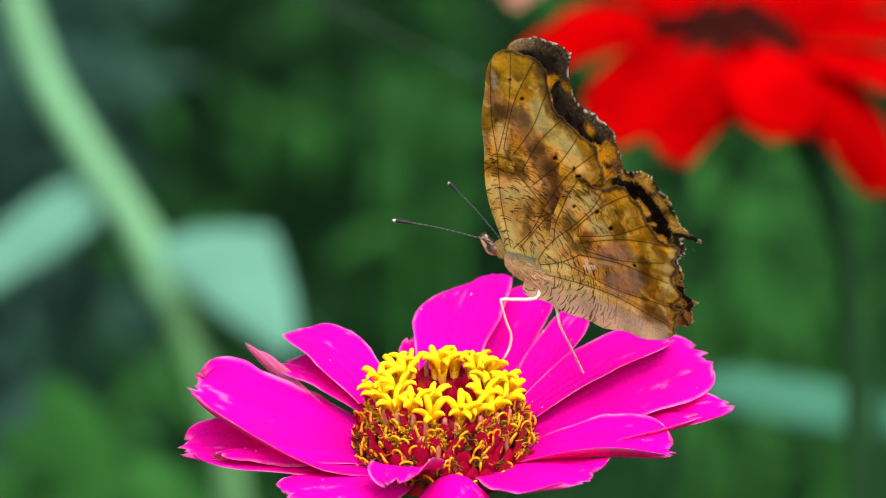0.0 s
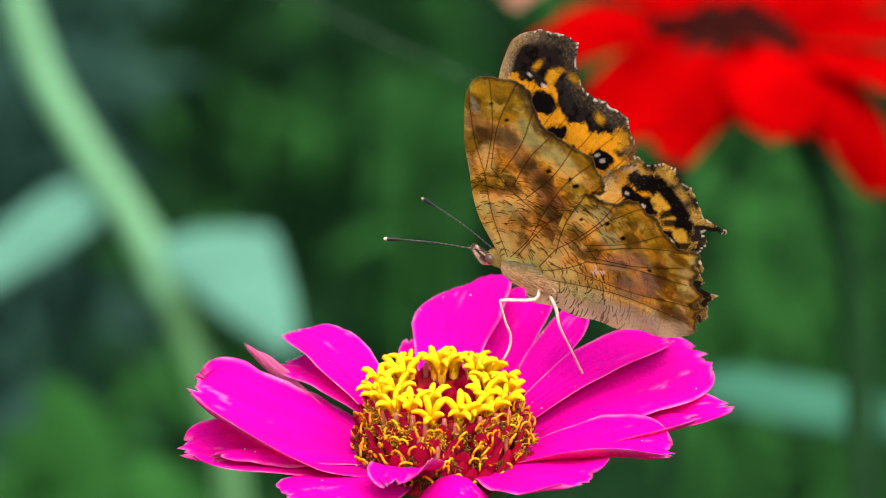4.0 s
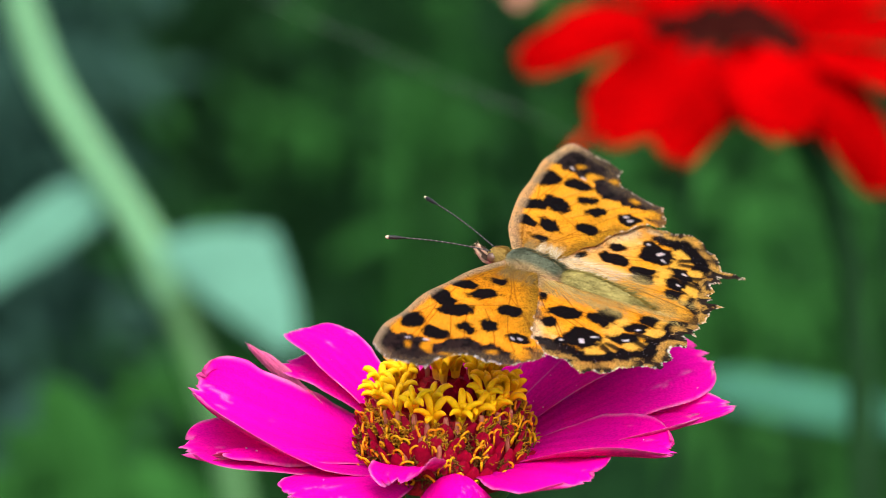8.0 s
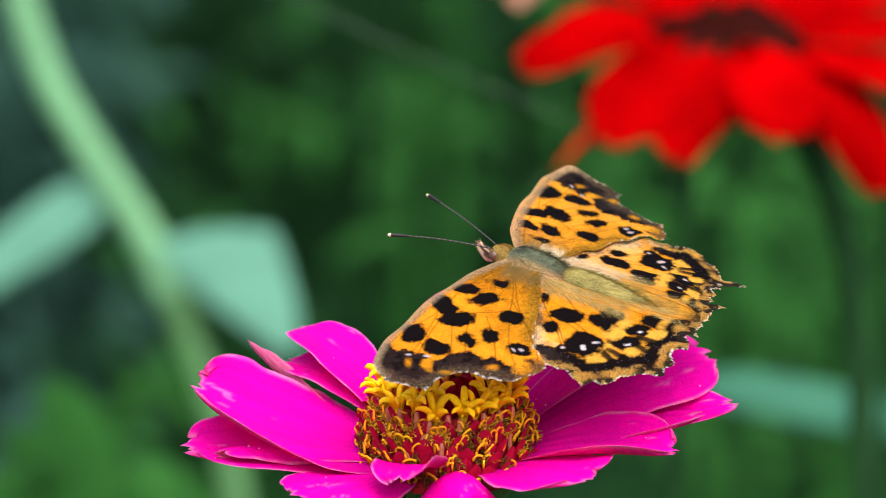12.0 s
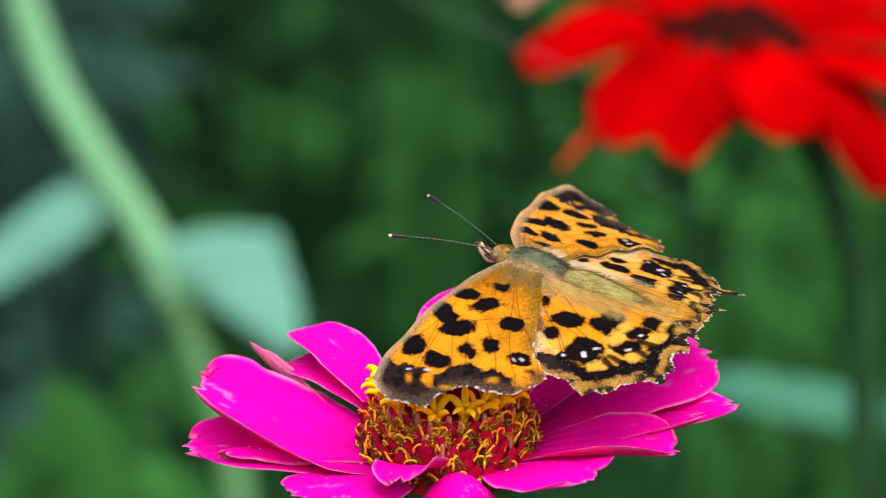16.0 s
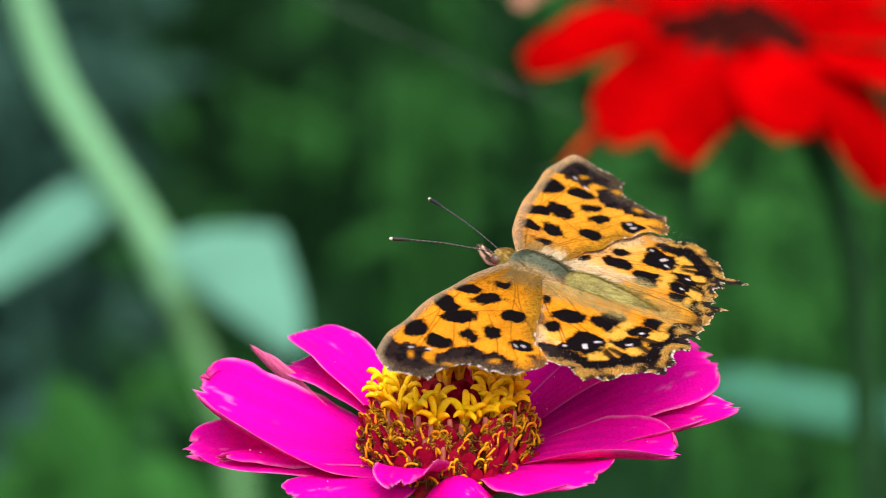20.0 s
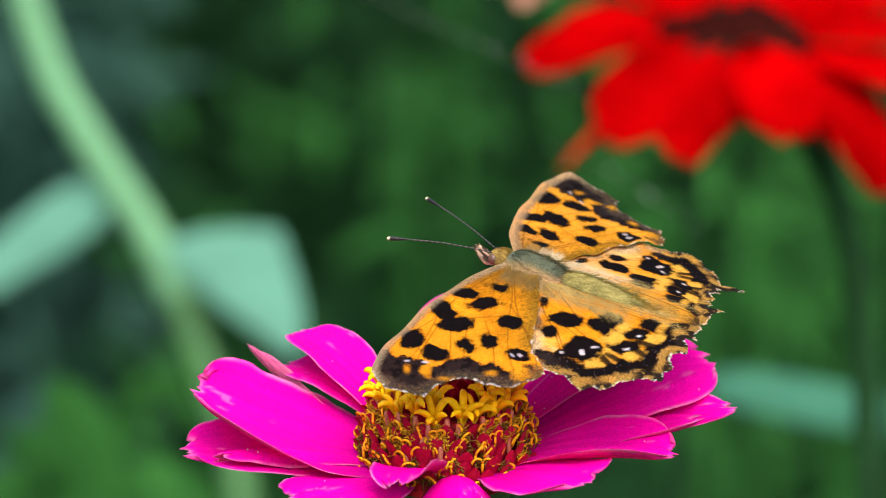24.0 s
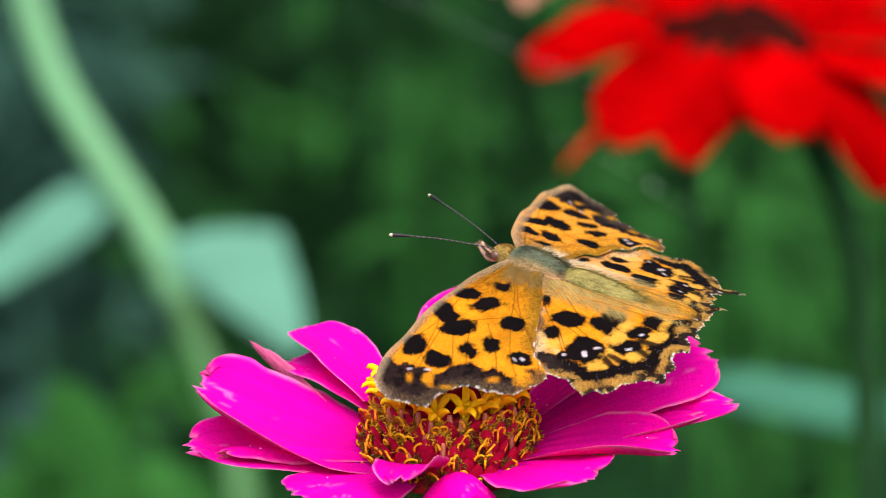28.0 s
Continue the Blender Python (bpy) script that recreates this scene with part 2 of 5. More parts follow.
# ---- petals and zinnia heads ----
def petal_mesh(azim, reach, rise, width, arch=3.0, cup=0.10, twist=0.0, sweep=0.0, blunt=2.7, roll_a=0.0, roll_b=0.0, seed=0, r0=8.0, h0=0.0, notch=1.0, crumple=0.35, base=0.30, colour=(0.94, 0.0012, 0.45), back=(0.72, 0.02, 0.31)):
    """One ray petal in the head's own axes (z along its axis, mm): a thin blade with ridges, rolled sides, a waved rim and a notched tip."""
    rng = random.Random(seed)
    ns, nt = 40, 48
    ca, sa = math.cos(azim), math.sin(azim)
    p0, p2 = np.array((r0, h0)), np.array((reach, rise))
    p1 = (p0 + p2) / 2 + np.array((0, arch))
    ph = [rng.uniform(0, 6.3) for _ in range(8)]
    s, t = np.meshgrid(1 - (1 - np.linspace(0, 1, ns + 1)) ** 1.25, np.linspace(-1, 1, nt + 1), indexing="ij")
    t = np.sign(t) * (1 - (1 - np.abs(t)) ** 1.5)
    s, t = s.ravel(), t.ravel()
    c = ((1 - s) ** 2)[:, None] * p0 + (2 * s * (1 - s))[:, None] * p1 + (s * s)[:, None] * p2
    d = (2 * (1 - s))[:, None] * (p1 - p0) + (2 * s)[:, None] * (p2 - p1)
    d = d / np.linalg.norm(d, axis=1)[:, None]
    up2 = np.c_[-d[:, 1], d[:, 0]]
    w = width * 0.5 * np.minimum(1, base + 1.25 * s ** 0.9)
    end = np.clip((s - 0.58) / 0.425, 0, 1)
    w = w * (np.maximum(0, 1 - end ** blunt) ** 0.5 * 0.8 + 0.2)
    # the tip is cut into shallow lobes
    ext = s ** 6 * notch * (0.35 * np.sin(3.1 * t + ph[0]) + 0.40 * np.sin(8.3 * t + ph[1]) + 0.3 * np.sin(17 * t + ph[4]) - 0.4 * np.abs(np.sin(11 * t + ph[6])) - 0.6 * t * t + 0.2 + 1.1 * (value_noise(t * 9 + seed, t * 0, 1.0, 62 + seed) - 0.5) * s ** 6)
    roll = np.where(t < 0, roll_a, roll_b)
    wave = value_noise(s * 5 + seed * 7, np.sign(t) * 3 + 9, 1.0, 60 + seed) - 0.5
    fine = value_noise(s * 13 + seed * 7, np.sign(t) * 3 + 9, 1.0, 61 + seed) - 0.5
    lat = w * t * (1 - 0.25 * np.abs(roll) * t * t) * (1 + 0.05 * fine * np.abs(t) ** 3)
    lift = (cup * w * t * t * (0.4 + s) + roll * w * np.abs(t) ** 3 * np.minimum(1, 1.6 * s)
            + 0.07 * np.cos(5.5 * math.pi * t) * (1 - s * 0.4) * (1 - t * t)
            + crumple * (np.abs(t) ** 3 * s * (2.2 * wave + 0.7 * fine) + 0.9 * s * (fbm(s * 2.2 + seed, t * 1.4, 1.0, 70 + seed) - 0.5)))
    rad = c + d * ext[:, None]
    tw = twist * s
    x = lat * np.cos(tw) - lift * np.sin(tw) + sweep * s * s
    q = rad + up2 * (lat * np.sin(tw) + lift * np.cos(tw))[:, None]
    top = np.c_[q[:, 0] * ca - x * sa, q[:, 0] * sa + x * ca, q[:, 1]]
    g = top.reshape(ns + 1, nt + 1, 3)
    nn = np.cross(np.gradient(g, axis=0), np.gradient(g, axis=1)).reshape(-1, 3)
    nn /= np.linalg.norm(nn, axis=1)[:, None] + 1e-9
    thick = 0.30 * np.minimum(1, np.minimum((1 - np.abs(t)) * 6, (1 - s) * 10) + 0.15)
    verts = np.r_[top + nn * thick[:, None] / 2, top - nn * thick[:, None] / 2] * MM
    faces, k = [], len(top)
    for i in range(ns):
        for j in range(nt):
            a = i * (nt + 1) + j
            f = (a, a + nt + 1, a + nt + 2, a + 1)
            faces.append(f)
            faces.append(tuple(v + k for v in f[::-1]))
    # join the rims
    for line in ([i * (nt + 1) for i in range(ns + 1)], [i * (nt + 1) + nt for i in range(ns + 1)], [ns * (nt + 1) + j for j in range(nt + 1)]):
        for a, b in zip(line, line[1:]):
            faces.append((a, b, b + k, a + k))
    worn = 0.35 + 0.65 * step(0.3, 0.6, value_noise(s * 16 + seed, t * 2, 1.0, 64 + seed))
    edge = np.maximum(step(0.915, 0.985, np.abs(t)) * step(0.05, 0.3, s), step(0.97, 1.0, s)) * worn
    streak = value_noise(t * 9 + seed * 3, s * 1.2, 1, 3 + seed) * 0.10 + value_noise(t * 30, s * 3 + seed, 1, 5) * 0.06 + 0.90
    front = np.array(colour)[None, :] * streak[:, None]
    vein = step(0.7, 0.95, np.cos(np.pi * 5.5 * t) ** 2) * step(1.0, 0.3, s)
    front = mixed(front, np.array(colour) * 0.6, vein * 0.18)
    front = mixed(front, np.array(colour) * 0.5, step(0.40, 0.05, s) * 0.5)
    pale = np.array(colour) * 0.45 + np.array((0.46, 0.24, 0.36))
    front = mixed(front, pale, edge * 0.85)
    # nibbled and scuffed places
    scuff = step(0.80, 0.88, value_noise(s * 7 + seed * 5, t * 7, 1.0, 66 + seed)) * step(0.45, 0.7, value_noise(s * 40, t * 25, 1.0, 67)) * step(0.55, 0.75, s)
    front = mixed(front, (0.85, 0.40, 0.65), scuff * 0.3)
    hairs = 0.75 + 0.5 * value_noise(t * 38, s * 60, 1, 68)
    under = mixed(np.tile(np.array(back), (len(s), 1)) * (streak * hairs)[:, None], (0.80, 0.25, 0.45), edge * 0.6)
    return mesh_of("petal", verts, faces, np.r_[front, under])


def breeze(t):
    """The breeze moves the bloom by fractions of a millimetre across the view."""
    x = np.interp(t, [q[0] for q in BREEZE], [q[1] for q in BREEZE])
    y = np.interp(t, [q[0] for q in BREEZE], [q[2] for q in BREEZE])
    return STAGE.to_3x3() @ Vector((x / 100, y / 100, 0))


HEAD_TILT = 21
head_axis_home = STAGE @ Matrix.Translation((0.2, -29.3, -3.7)) @ pose(0, 0, 0, HEAD_TILT - 90, 0, 0) @ Matrix.Diagonal((1 / MM, 1 / MM, 1 / MM, 1))
# the head's axes: x right, y away from the camera, z up along the flower's axis
zinnia = new("zinnia_flower")
zinnia.matrix_basis = head_axis_home
tagged(zinnia, "bright magenta pink zinnia with a yellow and dark red centre", "flower")

# azimuth in degrees (90 is away from the camera), reach, rise, width, arch, cup, twist, sweep, blunt, the rolls of both sides, height of the foot
LEFT_PETALS = [
    (136, 32.7, 9.25, 11.3, 6.9, 0.10, 0.0, -2.85, 2.6, 0.04, 0.12, 0.3),
    (181.6, 35.3, 10.3, 28.5, -3.6, 0.11, -0.03, -1.5, 3.2, 0.04, 0.10, 0.2),
    (191.5, 36.6, 3.3, 19.5, 2.2, 0.04, -0.02, -2.2, 3.5, 0.03, 0.04, -0.8),
    (229.6, 31.2, 4.0, 14.7, 0.4, -0.17, -0.19, -1.0, 2.3, 0.03, 0.01, -0.3),
    (197, 33.5, 4.9, 7.0, 2.6, -0.25, 0.75, 0.5, 2.3, -0.3, -0.5, -0.2)]
FRONT_PETALS = [
    (252, 22, 5.0, 11, 3.5, 0.0, 0.2, 0, 2.7, 0.2, 0.3, 0.1),
    (275, 23, 3.0, 13, 4.2, -0.95, 0.0, 0, 2.2, 0, 0, -0.3),
    (315, 28, 5.0, 19, 1.0, 0.10, 0.06, -0.6, 3.2, -0.05, -0.15, 0.4),
    (345.5, 32.8, 4.3, 17.5, 3.0, 0.05, 0.02, -0.6, 2.6, 0.32, 0.12, 0.3)]
RIGHT_PETALS = [
    (4.0, 35.4, 5.6, 12.5, -0.3, 0.03, -0.02, -1.6, 2.5, 0.24, -0.1, -0.9),
    (11, 41.2, 4.5, 9.6, 1.5, 0.11, 0.24, 0, 2.6, 0.13, 0.1, -1.8),
    (20, 42, 7.0, 18.5, 4.7, 0.02, 0.20, 5.4, 4.3, 0, 0, -0.4),
    (31.8, 38.4, 9.4, 9.5, 5.6, 0.2, 0.07, 0.8, 2.5, 0.02, 0.02, 0.3),
    (47.4, 36.7, 9.6, 6.6, 3.9, 0.14, 0.17, 6.2, 3.1, 0.21, 0.26, -0.4)]
BACK_PETALS = [
    (71.1, 39.0, 10.9, 9.6, 2.1, 0.14, 0.13, -1.2, 2.9, 0.2, 0.05, 0.0),
    (89.6, 36.8, 12.8, 13.1, 10.3, -0.02, -0.41, -5.5, 3.0, -0.29, 0.06, 0.5),
    (99, 30.9, 5.6, 6.4, 1.0, 0.03, 0.06, -0.5, 2.6, -0.07, -0.06, -0.6),
    (144, 34.6, 8.3, 4, -4.0, 0.5, 1.3, 0, 2.7, 0, 0, -1.5),
    (134.4, 31.1, 5.7, 9.7, 6.2, 0.16, -0.05, 1.5, 2.7, 0.0, -0.19, -0.6)]
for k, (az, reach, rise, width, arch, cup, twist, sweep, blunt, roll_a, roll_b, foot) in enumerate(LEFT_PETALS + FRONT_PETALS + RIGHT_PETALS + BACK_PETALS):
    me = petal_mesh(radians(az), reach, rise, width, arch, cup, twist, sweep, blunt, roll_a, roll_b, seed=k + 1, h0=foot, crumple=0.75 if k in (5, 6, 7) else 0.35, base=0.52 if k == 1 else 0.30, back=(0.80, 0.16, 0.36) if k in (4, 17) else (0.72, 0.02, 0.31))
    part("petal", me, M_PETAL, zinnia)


def grain_mesh(spots, seed):
    """Pollen and dust specks lying on the petals."""
    rng = random.Random(seed)
    pieces = []
    for p, n in spots:
        r = rng.uniform(0.05, 0.15) * MM
        q = p + n * r * 0.5
        e = [Vector(d) * r * rng.uniform(0.7, 1.3) for d in ((1, 0, 0), (0, 1, 0), (0, 0, 1), (-1, 0, 0), (0, -1, 0), (0, 0, -1))]
        pieces.append(([q + x for x in e], [(0, 1, 2), (1, 3, 2), (3, 4, 2), (4, 0, 2), (1, 0, 5), (3, 1, 5), (4, 3, 5), (0, 4, 5)]))
    return mesh_of("pollen", *joined(pieces))


rng = random.Random(31)
spots = []
for ob in [o for o in zinnia.children if o.name.startswith("petal")]:
    half = len(ob.data.vertices) // 2
    for k in range(rng.randrange(1, 5)):
        v = ob.data.vertices[rng.randrange(half)]
        spots.append((v.co.copy(), v.normal.copy()))
M_POLLEN = material("pollen_white", (0.85, 0.72, 0.62), 0.7, 0.2, 0.2)
tagged(part("pollen", grain_mesh(spots, 3), M_POLLEN, zinnia, "pale specks of pollen"), kind="stuff")


def disc_profile(h):
    """Radius of the seed cone at a height above its foot, mm."""
    return 12.1 - 0.12 * h - 0.018 * h * h


def cone_mesh():
    verts, faces = [], []
    rings = [(12.3, -1.0), *[(disc_profile(h) - 1.0, h) for h in (0.5, 2, 4, 6, 8)], (8.6, 8.8), (6.0, 8.0), (3.0, 7.2)]
    n = 48
    for r, h in rings:
        for k in range(n):
            a = 2 * math.pi * k / n
            rr = r + 0.35 * noise.noise((3 * math.cos(a), 3 * math.sin(a), h * 0.7))
            verts.append((rr * MM * math.cos(a), rr * MM * math.sin(a), h * MM))
    for i in range(len(rings) - 1):
        for k in range(n):
            a, b = i * n + k, i * n + (k + 1) % n
            faces.append((a, b, b + n, a + n))
    verts.append((0, 0, 7.0 * MM))
    c, i = len(verts) - 1, (len(rings) - 1) * n
    for k in range(n):
        faces.append((i + k, i + (k + 1) % n, c))
    return mesh_of("disc", verts, faces)


disc = part("disc", cone_mesh(), M_DISC, zinnia, "dark red domed seed disc")


def floret_mesh(seed):
    """A star floret: a pale tube that opens into five fleshy lobes, curled back."""
    rng = random.Random(seed)
    pieces, cols = [], []

    def add(piece, f):
        pieces.append(piece)
        for v in piece[0]:
            cols.append(f(v))
    yellow, pale = np.array((1.0, 0.62, 0.001)), np.array((0.55, 0.20, 0.11))
    add(tube([(0, 0, -7.0), (0, 0, -4), (0, 0, -2), (0, 0, -0.6), (0, 0, 0.1)], (0.45, 0.55, 0.60, 0.72, 0.80), 7),
        lambda v: tuple(pale + (yellow - pale) * min(1, max(0, (v[2] + 3.0) / 2.4))))
    for k in range(5):
        a = 2 * math.pi * (k + rng.uniform(-0.15, 0.15)) / 5
        ln, curl = rng.uniform(2.9, 4.6), rng.uniform(2.0, 3.6)
        path, x, z, ang = [], 0.42, -0.5, 1.35
        for i in range(9):
            path.append((x * math.cos(a), x * math.sin(a), z))
            x, z, ang = x + ln / 8 * math.cos(ang), z + ln / 8 * math.sin(ang), ang - curl / 8 * (0.15 + 1.9 * (i / 8) ** 1.4)
        rad = [0.38, 0.44, 0.50, 0.55, 0.58, 0.58, 0.53, 0.40, 0.12]
        tone = rng.uniform(0.9, 1.05)
        add(tube(path, rad, 7, 0.72), lambda v: tuple((yellow * 0.8 + (0.0, -0.06, 0)) * (1 - min(1, max(0, (v[2] + 0.3) / 1.6))) + yellow * tone * min(1, max(0, (v[2] + 0.3) / 1.6))))
    v, f = joined(pieces)
    return mesh_of("floret", [Vector(q) * MM for q in v], f, np.array(cols))


def curl_mesh(seed):
    """The two-armed stigma of an old floret, thin and curled."""
    rng = random.Random(seed)
    pieces = [tube([(0, 0, -1.5), (0, 0, 0)], (0.18, 0.17), 5)]
    for sgn in (1, -1):
        if rng.random() < 0.2:
            continue
        x, z, ang = 0, 0, math.pi / 2 - sgn * 0.25
        path = [(0, 0, 0)]
        ln, curl = rng.uniform(1.5, 3.0), rng.uniform(3.0, 5.2)
        for i in range(8):
            x, z, ang = x + ln / 8 * math.cos(ang), z + ln / 8 * math.sin(ang), ang - sgn * curl / 8
            path.append((x, 0.15 * sgn * i / 8, z))
        pieces.append(tube(path, [0.19] * 7 + [0.23, 0.13], 5))
    v, f = joined(pieces)
    return mesh_of("stigma", [Vector(q) * MM for q in v], f)


def scale_mesh():
    """A pointed, keeled chaff scale."""
    v, f = [], []
    for i in range(6):
        s = i / 5
        w = 1.35 * (1 - s ** 2.4) ** 0.7 + 0.05
        for t in (-1, 0, 1):
            v.append((w * t * MM, (0.35 * abs(t) - 0.5 * s * s) * MM, 3.6 * s * MM))
    for i in range(5):
        for k in (0, 1):
            a = i * 3 + k
            f.append((a, a + 1, a + 4, a + 3))
    n = len(v)
    v += [(x, y + 0.2 * MM, z) for x, y, z in v]
    f += [tuple(i + n for i in q[::-1]) for q in f]
    return mesh_of("chaff_scale", v, f)


def dry_mesh(seed):
    """A withered, crumpled floret."""
    rng = random.Random(seed)
    pieces = []
    for k in range(24):
        a = rng.uniform(0, 6.3)
        p = [(rng.uniform(-0.6, 0.6), rng.uniform(-0.6, 0.6), -0.6)]
        for i in range(4):
            q = p[-1]
            p.append((q[0] + 0.22 * math.cos(a) + rng.uniform(-0.3, 0.3), q[1] + 0.22 * math.sin(a) + rng.uniform(-0.3, 0.3), q[2] + rng.uniform(-0.1, 0.5)))
        pieces.append(tube(p, (0.12, 0.15, 0.12, 0.14, 0.05), 4, 0.6))
    v, f = joined(pieces)
    return mesh_of("withered_floret", [Vector(q) * MM for q in v], f)


def on_cone(az, h, out, lean, spin=0.0):
    """A pose on the cone's flank, z leaning outwards by lean degrees."""
    r = disc_profile(h) + out
    return Matrix.Translation((r * MM * math.cos(az), r * MM * math.sin(az), h * MM)) @ Euler((0, 0, az)).to_matrix().to_4x4() @ Euler((0, radians(lean), 0)).to_matrix().to_4x4() @ Euler((0, 0, spin)).to_matrix().to_4x4()


rng = random.Random(11)
FLORETS = [floret_mesh(k) for k in range(4)]
CURLS = [curl_mesh(k) for k in range(6)]
DRIES = [dry_mesh(k) for k in range(4)]
SCALE = scale_mesh()
for me, mat in ((FLORETS, M_YELLOW), (CURLS, M_CURL), (DRIES[:2], M_DRY), (DRIES[2:], M_DRY_GOLD), ([SCALE], M_CHAFF)):
    for q in me:
        q.materials.append(mat)
for n, h, out, lean in ((18, 10.3, -0.1, 15), (7, 11.0, -2.0, 2)):
    for k in range(n):
        az = 2 * math.pi * (k + rng.uniform(-0.22, 0.22)) / n
        part("floret", rng.choice(FLORETS), M_YELLOW, disc, m=on_cone(az, h + rng.uniform(-0.5, 0.5), out + rng.uniform(-0.5, 0.4), lean + rng.uniform(-9, 9), rng.uniform(0, 6.3)))
for n, h, out in ((24, 0.8, -0.1), (24, 2.4, -0.1), (24, 4.0, -0.2), (22, 5.6, -0.3), (20, 7.2, -0.6), (12, 8.2, -1.6)):
    for k in range(n):
        az = 2 * math.pi * (k + rng.uniform(-0.3, 0.3)) / n
        part("chaff_scale", SCALE, M_CHAFF, disc, m=on_cone(az, h - 1 + rng.uniform(-0.5, 0.5), out, 4 + rng.uniform(-8, 14), math.pi / 2 + rng.uniform(-0.3, 0.3)))
for k in range(26):
    az, r = rng.uniform(0, 6.3), rng.uniform(1.0, 6.8)
    m = Matrix.Translation((r * MM * math.cos(az), r * MM * math.sin(az), 7.0 * MM)) @ Euler((rng.uniform(-0.4, 0.4), rng.uniform(-0.4, 0.4), rng.uniform(0, 6.3))).to_matrix().to_4x4()
    part("chaff_scale", SCALE, M_CHAFF, disc, m=m)
for n, h in ((22, 1.4), (22, 3.2), (24, 5.0), (30, 6.6), (34, 8.2)):
    for k in range(n):
        az = 2 * math.pi * (k + rng.uniform(-0.4, 0.4)) / n
        part("stigma", rng.choice(CURLS), M_CURL, disc, m=on_cone(az, h + rng.uniform(-0.8, 0.8), rng.uniform(0.3, 1.2), rng.uniform(0, 50), math.pi / 2 + rng.gauss(0, 0.6)))
v, f = tube([(0, 0, -1.5), (0, 0, 0.6), (0, 0, 2.4), (0, 0, 3.2)], (0.3, 0.34, 0.44, 0.30), 6)
SHEATH = mesh_of("floret_tube", [Vector(q) * MM for q in v], f)
SHEATH.materials.append(M_TUBE)
for n, h in ((8, 1.6), (12, 4.0), (24, 6.9)):
    for k in range(n):
        az = 2 * math.pi * (k + rng.uniform(-0.4, 0.4)) / n
        part("floret_tube", SHEATH, M_TUBE, disc, m=on_cone(az, h + rng.uniform(-0.8, 0.8), -0.45, rng.uniform(-6, 4)))
for n, h in ((22, 0.8), (20, 2.6), (20, 4.4), (24, 6.2), (40, 7.9)):
    for k in range(n):
        az = 2 * math.pi * (k + rng.uniform(-0.45, 0.45)) / n
        part("withered_floret", rng.choice(DRIES[2:] if rng.random() < (h - 2) / 6 else DRIES[:2]), M_DRY, disc, m=on_cone(az, h + rng.uniform(-0.8, 0.8), rng.uniform(0.2, 0.9), rng.uniform(40, 85), rng.uniform(0, 6.3)))


def head_base(parent, scale=1.0, lean=(0.0, 0.02), stem=None, kink=0.0):
    """The green cup of bracts under a head and its stem down to the soil."""
    for k in range(16):
        a = 2 * math.pi * k / 16
        v, f = leaf_piece(9 * scale * MM, 7 * scale * MM, -0.5, 0.2, 4)
        m = Matrix.Translation((5.5 * scale * MM * math.cos(a), 5.5 * scale * MM * math.sin(a), (-5.5 + 1.4 * (k % 2)) * scale * MM)) @ Euler((0, radians(-42), a), "XYZ").to_matrix().to_4x4()
        part("bract", mesh_of("bract", *moved((v, f), m)), M_BRACT, parent)
    v, f = tube([(0, 0, -1 * scale * MM), (0, 0, -6 * scale * MM), (0, 0, -9 * scale * MM)], (11.5 * scale * MM, 8.5 * scale * MM, 2.6 * scale * MM), 24)
    part("calyx", mesh_of("calyx", v, f), M_BRACT, parent)
    inv = parent.matrix_basis.inverted()
    head = parent.matrix_basis @ Vector((0, 0, -8.5 * scale * MM))
    axis = (parent.matrix_basis.to_3x3() @ Vector((0, 0, -1))).normalized()
    foot = Vector((head.x + lean[0], head.y + lean[1], 0))
    path = [head, head + axis * 0.05 + Vector((kink, 0, 0)), (head + axis * 0.05 + Vector((kink, 0, 0))).lerp(foot, 0.45), foot]
    path = [inv @ Vector(p) for p in curve_points([tuple(q) for q in path], 20)]
    v, f = tube(path, np.linspace(2.2, 3.2, 20) * scale * MM, 12)
    part("stem", mesh_of("stem", v, f), stem or M_STEM, parent)


head_base(zinnia, 1.0, lean=(0.01, 0.03))


# ---- the butterfly ----
# its own axes: x from head to tail, z up out of its back, y to its right; metres
BODY = STAGE @ Matrix((
    (0.90120, 0.42363, 0.09158, 12.82),
    (-0.29441, 0.44328, 0.84665, -2.41),
    (0.31807, -0.78996, 0.52420, -4.0),
    (0, 0, 0, 1))) @ Matrix.Diagonal((1 / MM, 1 / MM, 1 / MM, 1))
butterfly = new("butterfly")
butterfly.matrix_basis = BODY
tagged(butterfly, "orange, black-spotted butterfly with ragged wings on the pink zinnia", "butterfly")

# wing outlines in the wing's own plane, mm: along the body from the hinge, and out from the hinge
FORE_EDGE = [(-4.2, 0), (-5.9, 2.8), (-7.5, 5.8), (-8.6, 9), (-9.5, 12.6), (-10.2, 16.6), (-10.7, 21), (-11.05, 25.6), (-10.8, 29), (-9.9, 31.6), (-8, 33.2),
             (-5.8, 33.6), (-3.5, 33.7), (-1.3, 33.0), (-0.6, 30.8), (0.2, 28.7), (1.9, 26.8), (4.2, 26.3), (6.2, 25.6), (8.6, 25.1), (9.4, 23.2), (10.8, 21.4), (11.1, 19.8),
             (10.2, 18.6), (8, 16.5), (6.3, 13), (4.6, 7.9), (2.5, 2.9), (0.5, -0.2), (-1.5, -1.2)]
